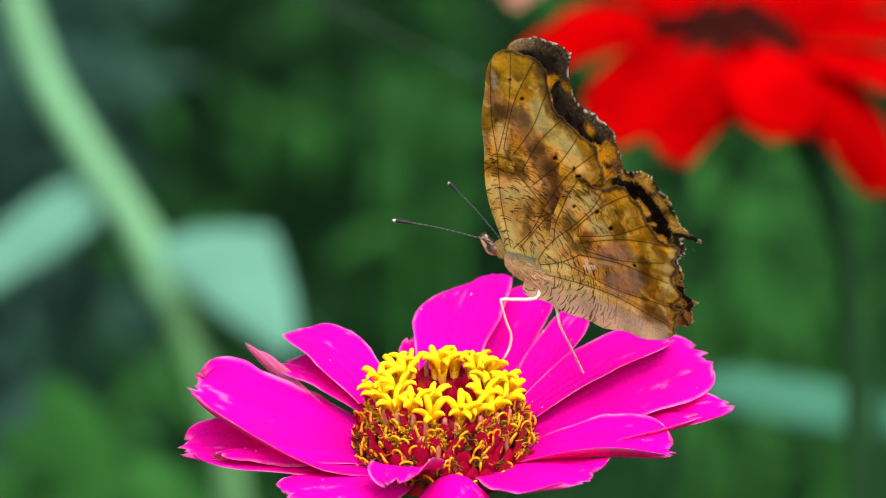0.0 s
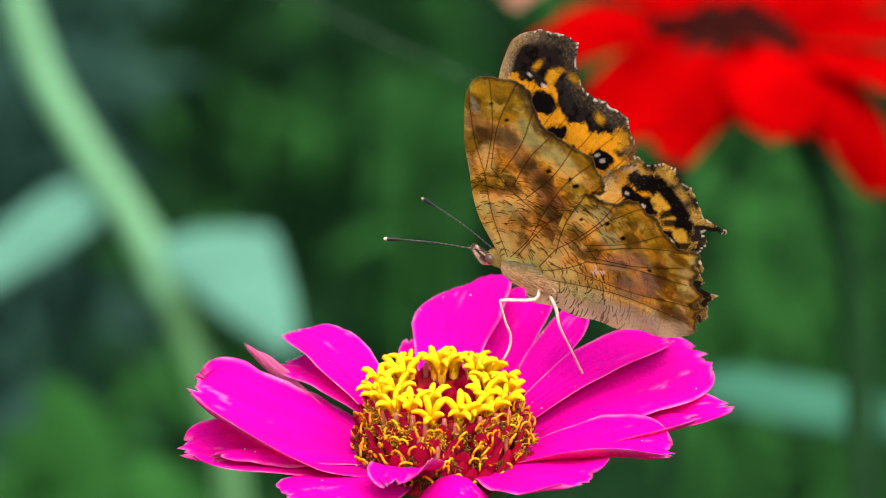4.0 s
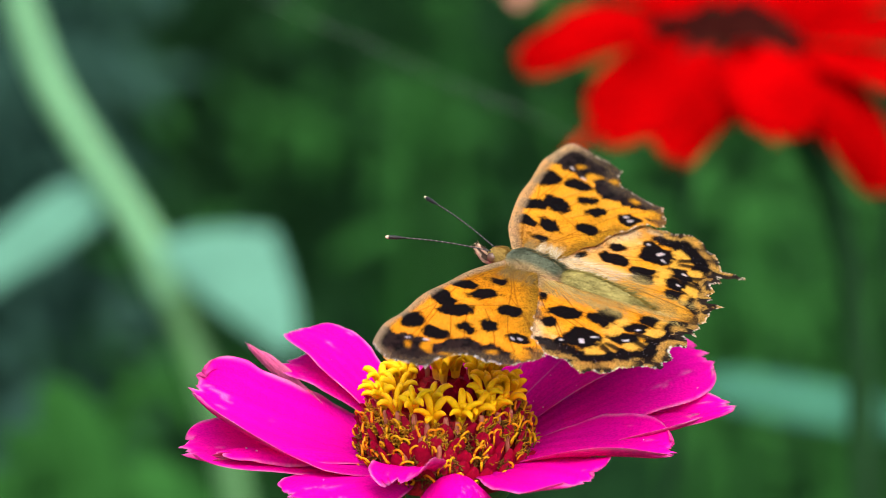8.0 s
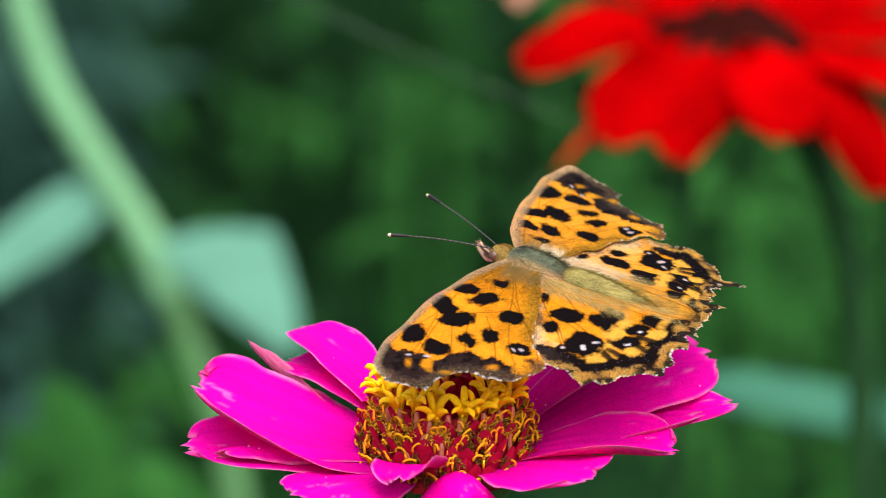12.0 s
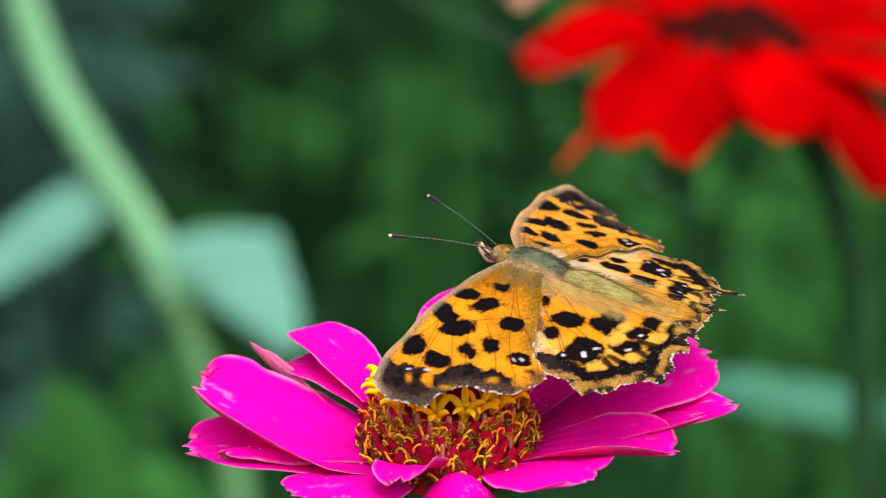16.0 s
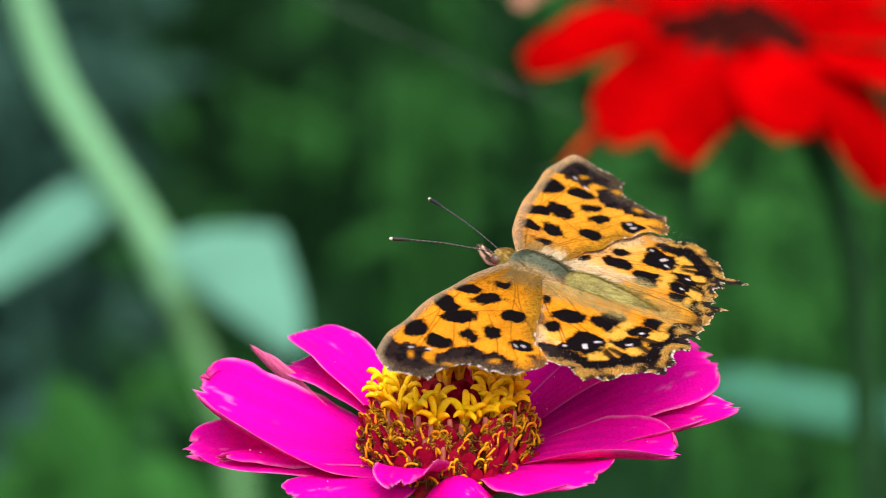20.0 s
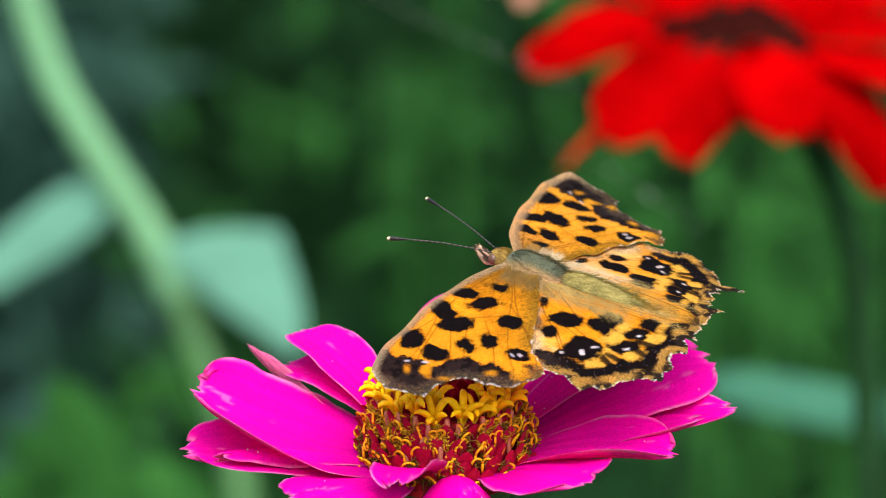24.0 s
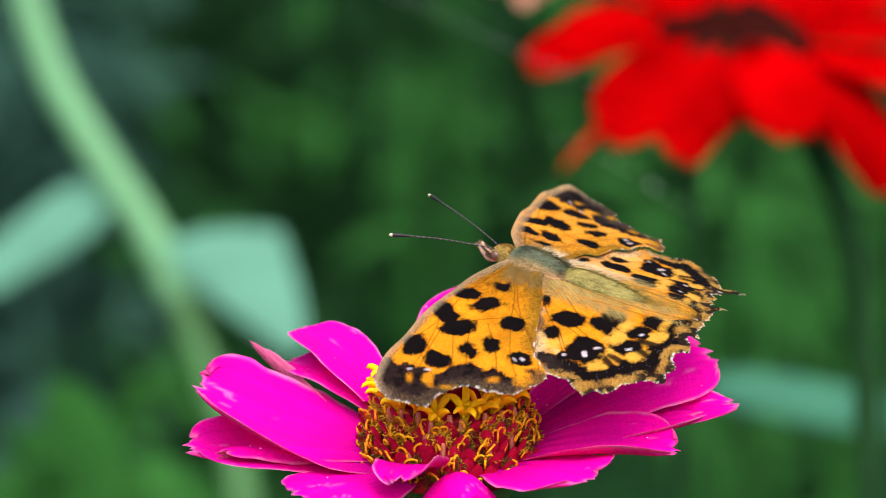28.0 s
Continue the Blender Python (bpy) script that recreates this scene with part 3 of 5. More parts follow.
HIND_EDGE = [(0.6, 0.2), (3.1, 5.4), (4.5, 10.6), (5.6, 14.3), (7.3, 17.3), (9.3, 18.8), (11.4, 19.6), (13.5, 19.2), (15.8, 19.8), (17.5, 19.4), (18.9, 18.1), (20.7, 16.9), (22.0, 14.9),
             (23.2, 13.8), (24.8, 13.5), (26.7, 13.0), (26.6, 12.5), (24.2, 12.3), (23.2, 11.5), (24.0, 10.4), (23.3, 8.5), (24.4, 7.0), (24.2, 5.4), (25.0, 4.7), (24.6, 3.8), (27.3, 3.5),
             (26.0, 2.0), (26.3, 0.6), (26.1, -0.8), (23.6, -2.4), (18, -3.1), (13, -3.6), (6, -3.5), (0.5, -3.2)]
# the left hind wing has lost its tail
HIND_EDGE_WORN = [(0.6, 0.2), (3.1, 5.4), (4.5, 10.6), (5.6, 14.3), (7.3, 17.2), (9.4, 18.5), (12.0, 18.2), (13.8, 18.8), (15.4, 19.6), (16.9, 20.0), (18.1, 18.8), (19.6, 18.3), (20.4, 16.9),
                  (21.1, 15.8), (22.3, 14.7), (23.9, 13.5), (25.3, 13.8), (26.2, 13.0), (25.7, 11.2), (26.2, 9.7), (25.3, 8.2), (25.5, 7.0), (26.9, 5.9), (26.1, 4.5), (25.4, 3.3), (27.1, 3.3),
                  (26.0, 1.9), (26.3, 0.6), (26.1, -0.8), (23.6, -2.4), (18, -3.1), (13, -3.6), (6, -3.5), (0.5, -3.2)]
# black spots: along, out, two half axes, turn in degrees
FORE_SPOTS = [(-7.4, 14.1, 1.9, 1.55, 33), (-4.5, 15.9, 2.15, 1.6, 153), (-6.0, 15.0, 1.4, 1.0, 30), (-5.9, 9.2, 1.75, 1.2, 166), (-2.9, 9.8, 2.15, 1.2, 139), (-2.7, 5.9, 1.35, 0.95, 145),
              (2.4, 12.0, 1.75, 1.5, 174), (-1.1, 19.6, 1.45, 1.22, 14), (1.3, 17.1, 1.5, 1.3, 66), (6.1, 17.9, 1.7, 1.5, 151), (-8.3, 21.7, 2.3, 1.75, 72), (-4.3, 23.2, 2.1, 1.45, 6)]
FORE_DARK = [(-7.6, 29.3, 2.9, 1.7, 64), (-4.9, 27.3, 1.4, 1.1, 65), (8.7, 19.8, 0.75, 0.5, 152)]
FORE_WHITE = [(5.5, 18.5, 0.34, 0.20, 40), (6.5, 17.9, 0.30, 0.20, 30), (-6.8, 26.9, 0.35, 0.2, 150), (-4.5, 25.8, 0.38, 0.2, 150)]
FORE_GOLD = [(-6.0, 28.5, 0.75, 0.45, 64), (-3.6, 27.6, 1.1, 0.8, 64), (8.2, 21.5, 1.3, 1.0, 105), (-0.3, 27.9, 0.9, 0.5, 154), (4.7, 23.7, 0.8, 0.5, 154)]
# inner limit of the dark margin of the forewing: along, out
FORE_BAND = [(-12, 26.4), (-10, 26.8), (-8.5, 27.3), (-7.9, 26.6), (-5.7, 26.8), (-3.1, 26.8), (-2.4, 26.1), (-1.8, 24.7), (-0.8, 23.3), (0.5, 22.4), (2.1, 22.9), (3.0, 23.1), (3.5, 22.2), (5.0, 22.5), (6.5, 22.9), (7.1, 22.3), (7.7, 22.6), (8.6, 26)]
HIND_SPOTS = [(8.7, 7.3, 1.95, 1.25, 170), (7.8, 10.6, 1.2, 1.0, 65), (13.5, 12.0, 2.3, 2.1, 7), (14.0, 6.2, 2.0, 1.3, 8), (14.3, 4.3, 1.7, 1.0, 0), (18.3, 9.1, 2.0, 1.35, 164), (18.9, 5.6, 1.8, 1.05, 163), (20.2, 2.9, 1.6, 1.0, 11), (23.4, 3.9, 2.3, 0.9, 66), (11.2, 14.1, 0.85, 0.7, 153), (4.3, 5.0, 0.9, 0.5, 65)]
HIND_GREY = [(5.7, 10.1, 1.15, 0.75, 65), (9.3, 16.0, 1.7, 1.0, 25), (11.6, 16.9, 1.3, 0.8, 2)]
HIND_CREAM = [(6.6, 12.4, 1.4, 1.2, 70), (8.0, 13.7, 1.4, 0.85, 11), (9.2, 12.4, 1.1, 0.9, 154), (16.3, 5.4, 1.4, 0.8, 136), (16.2, 7.9, 1.4, 0.7, 137)]
HIND_WHITE = [(13.6, 12.6, 0.58, 0.34, 60), (14.8, 10.9, 0.36, 0.18, 150), (18.9, 9.1, 0.38, 0.18, 150), (19.3, 5.8, 0.28, 0.16, 150), (11.1, 14.0, 0.22, 0.16, 0)]
HIND_GOLD = [(24.5, 10.1, 1.3, 0.85, 98), (24.5, 7.0, 1.1, 1.0, 79), (19.1, 16.2, 1.5, 0.7, 137), (16.2, 18.5, 1.6, 0.8, 154), (21.5, 14.0, 1.4, 0.65, 146), (23.8, 2.2, 1.1, 0.6, 129), (13.0, 17.9, 1.0, 0.5, 10)]
HIND_INNER = [(15.9, 14.2, 1.5, 1.0, 139), (20.7, 9.7, 1.6, 1.1, 117), (21.1, 6.2, 1.8, 0.85, 120), (17.0, 11.4, 1.6, 1.2, 42), (16.6, 7.0, 2.4, 0.9, 95), (21.6, 2.6, 1.2, 0.6, 100)]
# middle of the black band of the hindwing
HIND_BAND = [(8.0, 15.4), (10.3, 16.2), (12.8, 16.8), (14.5, 16.7), (16.8, 16.1), (18.6, 13.9), (20.6, 12.6), (22.2, 10.4), (22.8, 7.6), (22.9, 5.8), (23.5, 4.2)]
ORANGE, BLACK = (0.92, 0.355, 0.002), (0.0060, 0.0040, 0.0045)


def spots_mask(u, v, spots, soft=0.16, seed=0):
    f = np.zeros_like(u)
    wob = (fbm(u, v, 0.8, 40 + seed) - 0.5) * (1.0 if soft < 0.3 else 1.6) + (value_noise(u, v, 4.5, 48 + seed) - 0.5) * 0.22
    for a, b, ra, rb, turn in spots:
        c, s = math.cos(radians(turn)), math.sin(radians(turn))
        x, y = (u - a) * c + (v - b) * s, -(u - a) * s + (v - b) * c
        d = ((np.abs(x) / ra) ** 2.8 + (np.abs(y) / rb) ** 2.8) ** (1 / 2.8) + (wob - 0.12) / min(ra, rb) * (0.9 if min(ra, rb) > 0.55 else 0.3)
        f = np.maximum(f, step(1 + soft / rb, 1 - soft / rb, d))
    return f


FORE_VEINS = [((-3.5, 1.5), (-7.5, 16)), ((-3, 1.5), (1.5, 11)), ((-7.5, 16), (-10.4, 30.5)), ((-7.3, 16.3), (-7.5, 33)), ((-6.5, 17), (-3.5, 33)), ((-5, 16.5), (-0.5, 30)), ((-3, 15), (2.8, 26.8)),
              ((-1, 13.5), (6, 26)), ((1.5, 11), (9, 24)), ((0.5, 8.5), (10.5, 20.5)), ((-2, 2), (8, 16.5)), ((-6.5, 17), (1.5, 11))]
HIND_VEINS = [((1.5, 1.5), (7.5, 9.5)), ((2, 1), (9, 5.5)), ((4, 5), (9, 18.8)), ((7.5, 9.5), (13.8, 19.5)), ((8, 9.3), (17.8, 19.2)), ((8.6, 8.5), (21.5, 15.8)), ((9, 7.5), (25, 13.3)),
              ((9.2, 6.5), (23.6, 10)), ((9, 5.5), (24.2, 6.8)), ((6, 3), (26, 3.3)), ((3, 0), (25, 0))]


def veins_mask(u, v, veins, width):
    f = np.zeros_like(u)
    for k, ((su, sv), (eu, ev)) in enumerate(veins):
        bow = 0.05 * (1 if k % 2 else -1)
        p = curve_points([(su, sv), ((su + eu) / 2 + bow * (ev - sv), (sv + ev) / 2 - bow * (eu - su)), (eu, ev)], 10)
        d = np.full_like(u, 99.0)
        for a, b in zip(p[:-1], p[1:]):
            e = b - a
            t = np.clip(((u - a[0]) * e[0] + (v - a[1]) * e[1]) / (e @ e), 0, 1)
            d = np.minimum(d, np.hypot(u - a[0] - t * e[0], v - a[1] - t * e[1]))
        f = np.maximum(f, step(width, width * 0.3, d))
    return f


def speckled(col, seed, amount):
    """Single scales differ a little from their neighbours."""
    r = np.random.RandomState(seed).rand(len(col))
    return col * (1 + amount * (r - 0.5))[:, None]


def dust(u, seed, f):
    """Scattered dark scales, denser where f is high."""
    return (np.random.RandomState(seed).rand(len(u)) < f).astype(float)


def line_distance(u, v, line):
    d = np.full_like(u, 99.0)
    for (a, b), (c, e) in zip(line[:-1], line[1:]):
        t = np.clip(((u - a) * (c - a) + (v - b) * (e - b)) / ((c - a) ** 2 + (e - b) ** 2), 0, 1)
        d = np.minimum(d, np.hypot(u - a - t * (c - a), v - b - t * (e - b)))
    return d


def strokes_mask(u, v, root, count, seed):
    """Short dark strokes that lie across the veins."""
    rng = random.Random(seed)
    f = np.zeros_like(u)
    for k in range(count):
        i = rng.randrange(len(u))
        a, b = u[i], v[i]
        way = math.atan2(b - root[1], a - root[0]) + math.pi / 2 + rng.gauss(0, 0.28)
        half, wide = rng.uniform(0.2, 0.85), rng.uniform(0.03, 0.08)
        near = np.nonzero((np.abs(u - a) < 1) & (np.abs(v - b) < 1))[0]
        x = (u[near] - a) * math.cos(way) + (v[near] - b) * math.sin(way)
        y = -(u[near] - a) * math.sin(way) + (v[near] - b) * math.cos(way) - 0.25 * x * x
        d = np.hypot(np.maximum(0, np.abs(x) - half), y)
        f[near] = np.maximum(f[near], step(wide + 0.06, wide - 0.04, d))
    return f


def scaled(f, seed, spread=0.8):
    """A mask whose rim breaks up into single scales."""
    r = np.random.RandomState(seed).rand(len(f))
    return np.clip(f + (r - 0.5) * spread * 4 * f * (1 - f), 0, 1)


def upper_colours(fore, side, u, v, d, along):
    """The top side: orange with black spots, a dark margin with gold crescents and a pale fringe. d: distance inside the edge, along: 0..1 round the outline."""
    n1, n2, n4 = fbm(u, v, 0.5, 3), fbm(u, v, 2.2, 9), value_noise(u, v, 5.0, 15)
    buff = np.array((0.24, 0.155, 0.055))
    col = np.array(ORANGE)[None, :] * (0.86 + 0.26 * n1)[:, None]
    col = mixed(col, (0.92, 0.47, 0.012), step(0.50, 0.70, n2) * 0.35)
    wob = (n2 - 0.5) * 1.1 + (n4 - 0.5) * 0.5
    if fore:
        base = step(11.5, 1.5, v + 0.2 * u + 3.0 * (n2 - 0.5))
        col = mixed(col, (0.25, 0.135, 0.010), base * 0.85)
        hind_rim = step(0.78, 0.82, along) * step(3.6, 0.3, d + 1.6 * (n2 - 0.5))
        col = mixed(col, (0.34, 0.19, 0.016), hind_rim * 0.85)
        col = mixed(col, (0.20, 0.066, 0.006), veins_mask(u, v, FORE_VEINS, 0.14) * 0.65)
        smoky = spots_mask(u, v, [(2.0, 14.0, 3.0, 1.2, 60), (-1.0, 12.0, 2.0, 1.0, 40)], 1.2, 4)
        col = mixed(col, (0.30, 0.12, 0.01), smoky * 0.35)
        over = v + 0.7 + wob * 0.8 - np.interp(u, [q[0] for q in FORE_BAND], [q[1] for q in FORE_BAND])
        edge = scaled(step(-0.45, 0.35, over), 41)
        edge = np.maximum(edge, scaled(spots_mask(u, v, FORE_DARK, 0.4, 2), 42))
        col = mixed(col, (0.017, 0.013, 0.014), edge * 0.995)
        col = mixed(col, (0.006, 0.0045, 0.005), edge * step(0.5, 0.62, fbm(u, v, 0.9, 35)) * 0.9)
        outer = step(0.30, 0.335, along) * step(0.78, 0.74, along)
        wide = 2.0 + 0.5 * step(7, 8.5, u)
        rim = scaled(outer * step(wide + 0.6, wide - 0.6, d + wob * 1.5), 43)
        col = mixed(col, (0.075, 0.058, 0.045), rim * 0.8)
        col = mixed(col, buff, rim * step(0.50, 0.85, n4 + 0.5 * (n2 - 0.5)) * 0.75)
        col = mixed(col, BLACK, scaled(spots_mask(u, v, FORE_SPOTS, 0.30), 44, 0.45))
        col = mixed(col, (0.78, 0.36, 0.008), scaled(spots_mask(u, v, FORE_GOLD, 0.45), 45) * 0.85)
        col = mixed(col, (0.66, 0.66, 0.78), scaled(spots_mask(u, v, FORE_WHITE, 0.14), 46, 1.0) * 0.85)
        # paler, broader front edge on the right: sheen put into the colour
        broad = 0.5 if side > 0 else 0.0
        costa = step(1.45 + broad, 0.45 + broad, d + 0.3 * wob) * step(0.38, 0.30, along)
        col = mixed(col, (0.52, 0.38, 0.22) if side > 0 else (0.38, 0.31, 0.19), costa * (0.75 + 0.25 * n4))
        col = col * (1 - 0.65 * dust(u, 4, 0.30 * base + 0.42 * costa * step(0.2, 1.2, d) + 0.26 * hind_rim + 0.30 * rim + 0.03 + 0.10 * smoky))[:, None]
    else:
        hairy = step(4.6, 0.3, v + 0.14 * np.maximum(0, u - 7) + 2.2 * (fbm(u * 0.5, v * 3, 0.7, 61) - 0.5))
        col = mixed(col, (0.42, 0.27, 0.060), hairy * 0.75)
        outer = step(0.11, 0.16, along) * step(0.86, 0.82, along)
        away = line_distance(u, v, HIND_BAND) + wob * 0.7
        col = mixed(col, (0.92, 0.62, 0.26), scaled(spots_mask(u, v, HIND_CREAM[:2], 0.5, 6), 51) * 0.9)
        col = mixed(col, (0.92, 0.50, 0.07), scaled(spots_mask(u, v, HIND_CREAM[2:], 0.5, 7), 52) * 0.8)
        col = mixed(col, (0.18, 0.06, 0.006), veins_mask(u, v, HIND_VEINS, 0.14) * 0.7)
        rim = outer * step(1.9, 1.2, d + wob * 0.9) * step(8, 12, u)
        belt = scaled(outer * step(4.5, 3.7, d + wob * 1.2) * step(11.5, 13.5, u), 53)
        front = step(0.17, 0.10, along) * step(2.6, 0.6, d + (n2 - 0.5) * 2)
        col = mixed(col, (0.40, 0.33, 0.22), front * step(0.35, 0.6, n1) * 0.8)
        col = mixed(col, (0.80, 0.64, 0.40), scaled(spots_mask(u, v, [(7.4, 15.2, 1.5, 1.2, 60), (11.2, 18.3, 1.6, 0.8, 10), (15.6, 18.6, 1.3, 0.7, -10)], 0.5, 8), 50) * 0.8)
        half = np.interp(u, (7, 9.5, 13, 18, 21), (0.4, 1.0, 2.1, 1.7, 1.3)) + 1.6 * (fbm(u, v, 0.6, 27) - 0.5)
        half = half - (1.1 * step(14, 11, u) if side > 0 else 0.0)
        col = mixed(col, BLACK, belt * 0.99)
        col = mixed(col, BLACK, scaled(step(half + 0.4, half - 0.35, away), 54) * 0.995)
        col = mixed(col, (0.030, 0.025, 0.024), scaled(spots_mask(u, v, HIND_GREY, 0.7, 1), 55, 1.6) * (0.35 if side > 0 else 0.75))
        col = mixed(col, BLACK, scaled(spots_mask(u, v, [(a, b, ra * 1.1, rb * 1.14, q) for a, b, ra, rb, q in HIND_SPOTS], 0.28), 56, 0.5))
        col = mixed(col, BLACK, veins_mask(u, v, HIND_VEINS, 0.22) * step(3.2, 1.6, away) * step(2.0, 6, v) * 0.6)
        col = mixed(col, (0.92, 0.50, 0.055), scaled(spots_mask(u, v, [(a, b, ra * 0.88, rb * 0.88, q) for a, b, ra, rb, q in HIND_INNER], 0.34, 5), 57, 0.6) * 0.97)
        # black runs inwards along the veins and parts the gold into islands
        col = mixed(col, BLACK, scaled(veins_mask(u, v, HIND_VEINS, 0.85) * step(6.8, 5.4, d + wob) * step(12.5, 14.5, u) * step(2, 4, v), 61, 0.6) * 0.95)
        # gold crescents along the rim, dark between them
        patch = step(0.46, 0.60, value_noise(along * 38, d * 0.5, 1.0, 29) + 0.35 * (n2 - 0.5))
        col = mixed(col, (0.035, 0.025, 0.018), rim * 0.8)
        col = mixed(col, (0.56, 0.34, 0.075), scaled(rim * patch, 60) * 0.85)
        col = mixed(col, (0.72, 0.42, 0.08), scaled(spots_mask(u, v, [(a, b, ra * 0.72, rb * 0.72, q) for a, b, ra, rb, q in HIND_GOLD], 0.4, 3), 58) * 0.6)
        col = mixed(col, (0.42, 0.40, 0.50), dust(u, 6, 0.008 * step(2.0, 1.0, away)) * 0.5)
        col = mixed(col, (0.78, 0.78, 0.88), scaled(spots_mask(u, v, HIND_WHITE, 0.16), 59, 1.0) * 0.95)
        col = col * (1 - 0.65 * dust(u, 5, 0.20 * hairy + 0.25 * rim + 0.35 * front + 0.035))[:, None]
    first = 0.30 if fore else 0.12
    fringe = step(0.36, 0.08, d + (n2 - 0.5) * 0.5) * step(first - 0.03, first + 0.02, along) * step(0.86, 0.82, along)
    col = mixed(col, (0.82, 0.76, 0.68), fringe * 0.85 * step(0.40, 0.65, value_noise(along * 300, along * 0, 1.0, 8)))
    if side > 0:
        # the right pair's pale sheen at a flat angle, put into its colour
        lit = step(0.25, 0.7, col[:, 0])
        col = mixed(col, (0.98, 0.52, 0.025), lit * 0.22)
        col = mixed(col, (0.95, 0.68, 0.34), lit * (step(9, 1, v + 0.45 * u) * 0.25 if fore else step(13, 5, u) * 0.35))
    return speckled(col, 7, 0.42)


UNDER_FORE_PALE = [(-7.2, 18.6, 2.3, 1.3, 83), (-5.2, 11.2, 3.6, 2.0, 29), (-1.1, 25.2, 2.8, 1.5, 133), (4.6, 22.0, 3.6, 1.9, 150), (-4.3, 2.4, 3.0, 1.5, 110), (0.5, 2.6, 2.4, 1.2, 100), (-1.5, 12.2, 2.6, 1.4, 80)]
UNDER_FORE_DARK = [(-7.5, 22.8, 2.3, 1.2, 34), (-0.8, 19.8, 1.5, 1.1, 58), (-4.9, 13.6, 2.8, 0.8, 24), (2.0, 17.0, 2.4, 1.3, 121), (-1.1, 7.9, 3.0, 0.75, 85), (2.2, 9.0, 2.2, 1.1, 134), (-9.2, 27.5, 1.5, 0.9, 73), (3.4, 12.5, 2.6, 1.2, 110)]
UNDER_FORE_GOLD = [(-6.3, 31.4, 2.2, 1.5, 28), (-8.7, 30.3, 1.7, 0.95, 86), (-4.3, 27.3, 1.3, 0.9, 51), (6.6, 24.2, 1.6, 1.2, 126), (-3.0, 30.8, 1.2, 0.9, 60)]
UNDER_FORE_SMOKE = [(-2.0, 31.8, 1.8, 1.0, 150), (-0.6, 29.0, 2.0, 0.9, 120), (2.2, 26.6, 2.2, 0.8, 150)]
UNDER_HIND_PALE = [(7.7, 13.0, 2.3, 1.2, 79), (10.7, 14.6, 2.3, 1.5, 56), (12.2, 11.1, 2.3, 1.4, 21), (4.8, 2.3, 2.9, 1.9, 26), (24.7, 9.1, 3.3, 1.1, 87), (24.1, 1.3, 1.6, 1.1, 96), (5.2, 6.4, 1.8, 1.1, 60)]
UNDER_HIND_DARK = [(20.3, 7.6, 3.4, 0.9, 97), (22.6, 0.9, 2.0, 1.2, 8), (9.2, 7.6, 2.8, 0.7, 44), (16.1, 12.6, 2.4, 1.0, 109), (7.0, 9.6, 2.0, 0.9, 86), (10.2, 8.4, 1.6, 1.0, 60)]
UNDER_HIND_LILAC = [(15.2, 8.0, 3.6, 1.7, 29), (16.9, 4.0, 3.4, 2.1, 42), (12.5, -1.8, 5.6, 1.4, 13), (19.0, -1.2, 3.0, 1.2, 10)]
UNDER_HIND_GOLD = [(16.6, 17.6, 2.2, 1.2, 15), (20.6, 14.6, 1.7, 1.4, 22), (23.6, 12.2, 1.6, 1.1, 70), (25.4, 2.6, 2.0, 0.7, 89), (18.8, 11.6, 1.6, 0.8, 60)]
UNDER_DOTS = [(-4.5, 26.6, 0.32, 0.22, 51), (-6.9, 28.6, 0.34, 0.22, 40), (2.3, 19.9, 0.40, 0.22, 38), (5.6, 19.6, 0.38, 0.24, 74), (6.5, 18.8, 0.40, 0.24, 38)]
UNDER_HIND_DOTS = [(8.1, 13.4, 0.3, 0.2, 48), (12.0, 14.0, 0.32, 0.22, 48), (14.5, 12.3, 0.40, 0.30, 49), (18.6, 7.6, 0.25, 0.2, 0)]


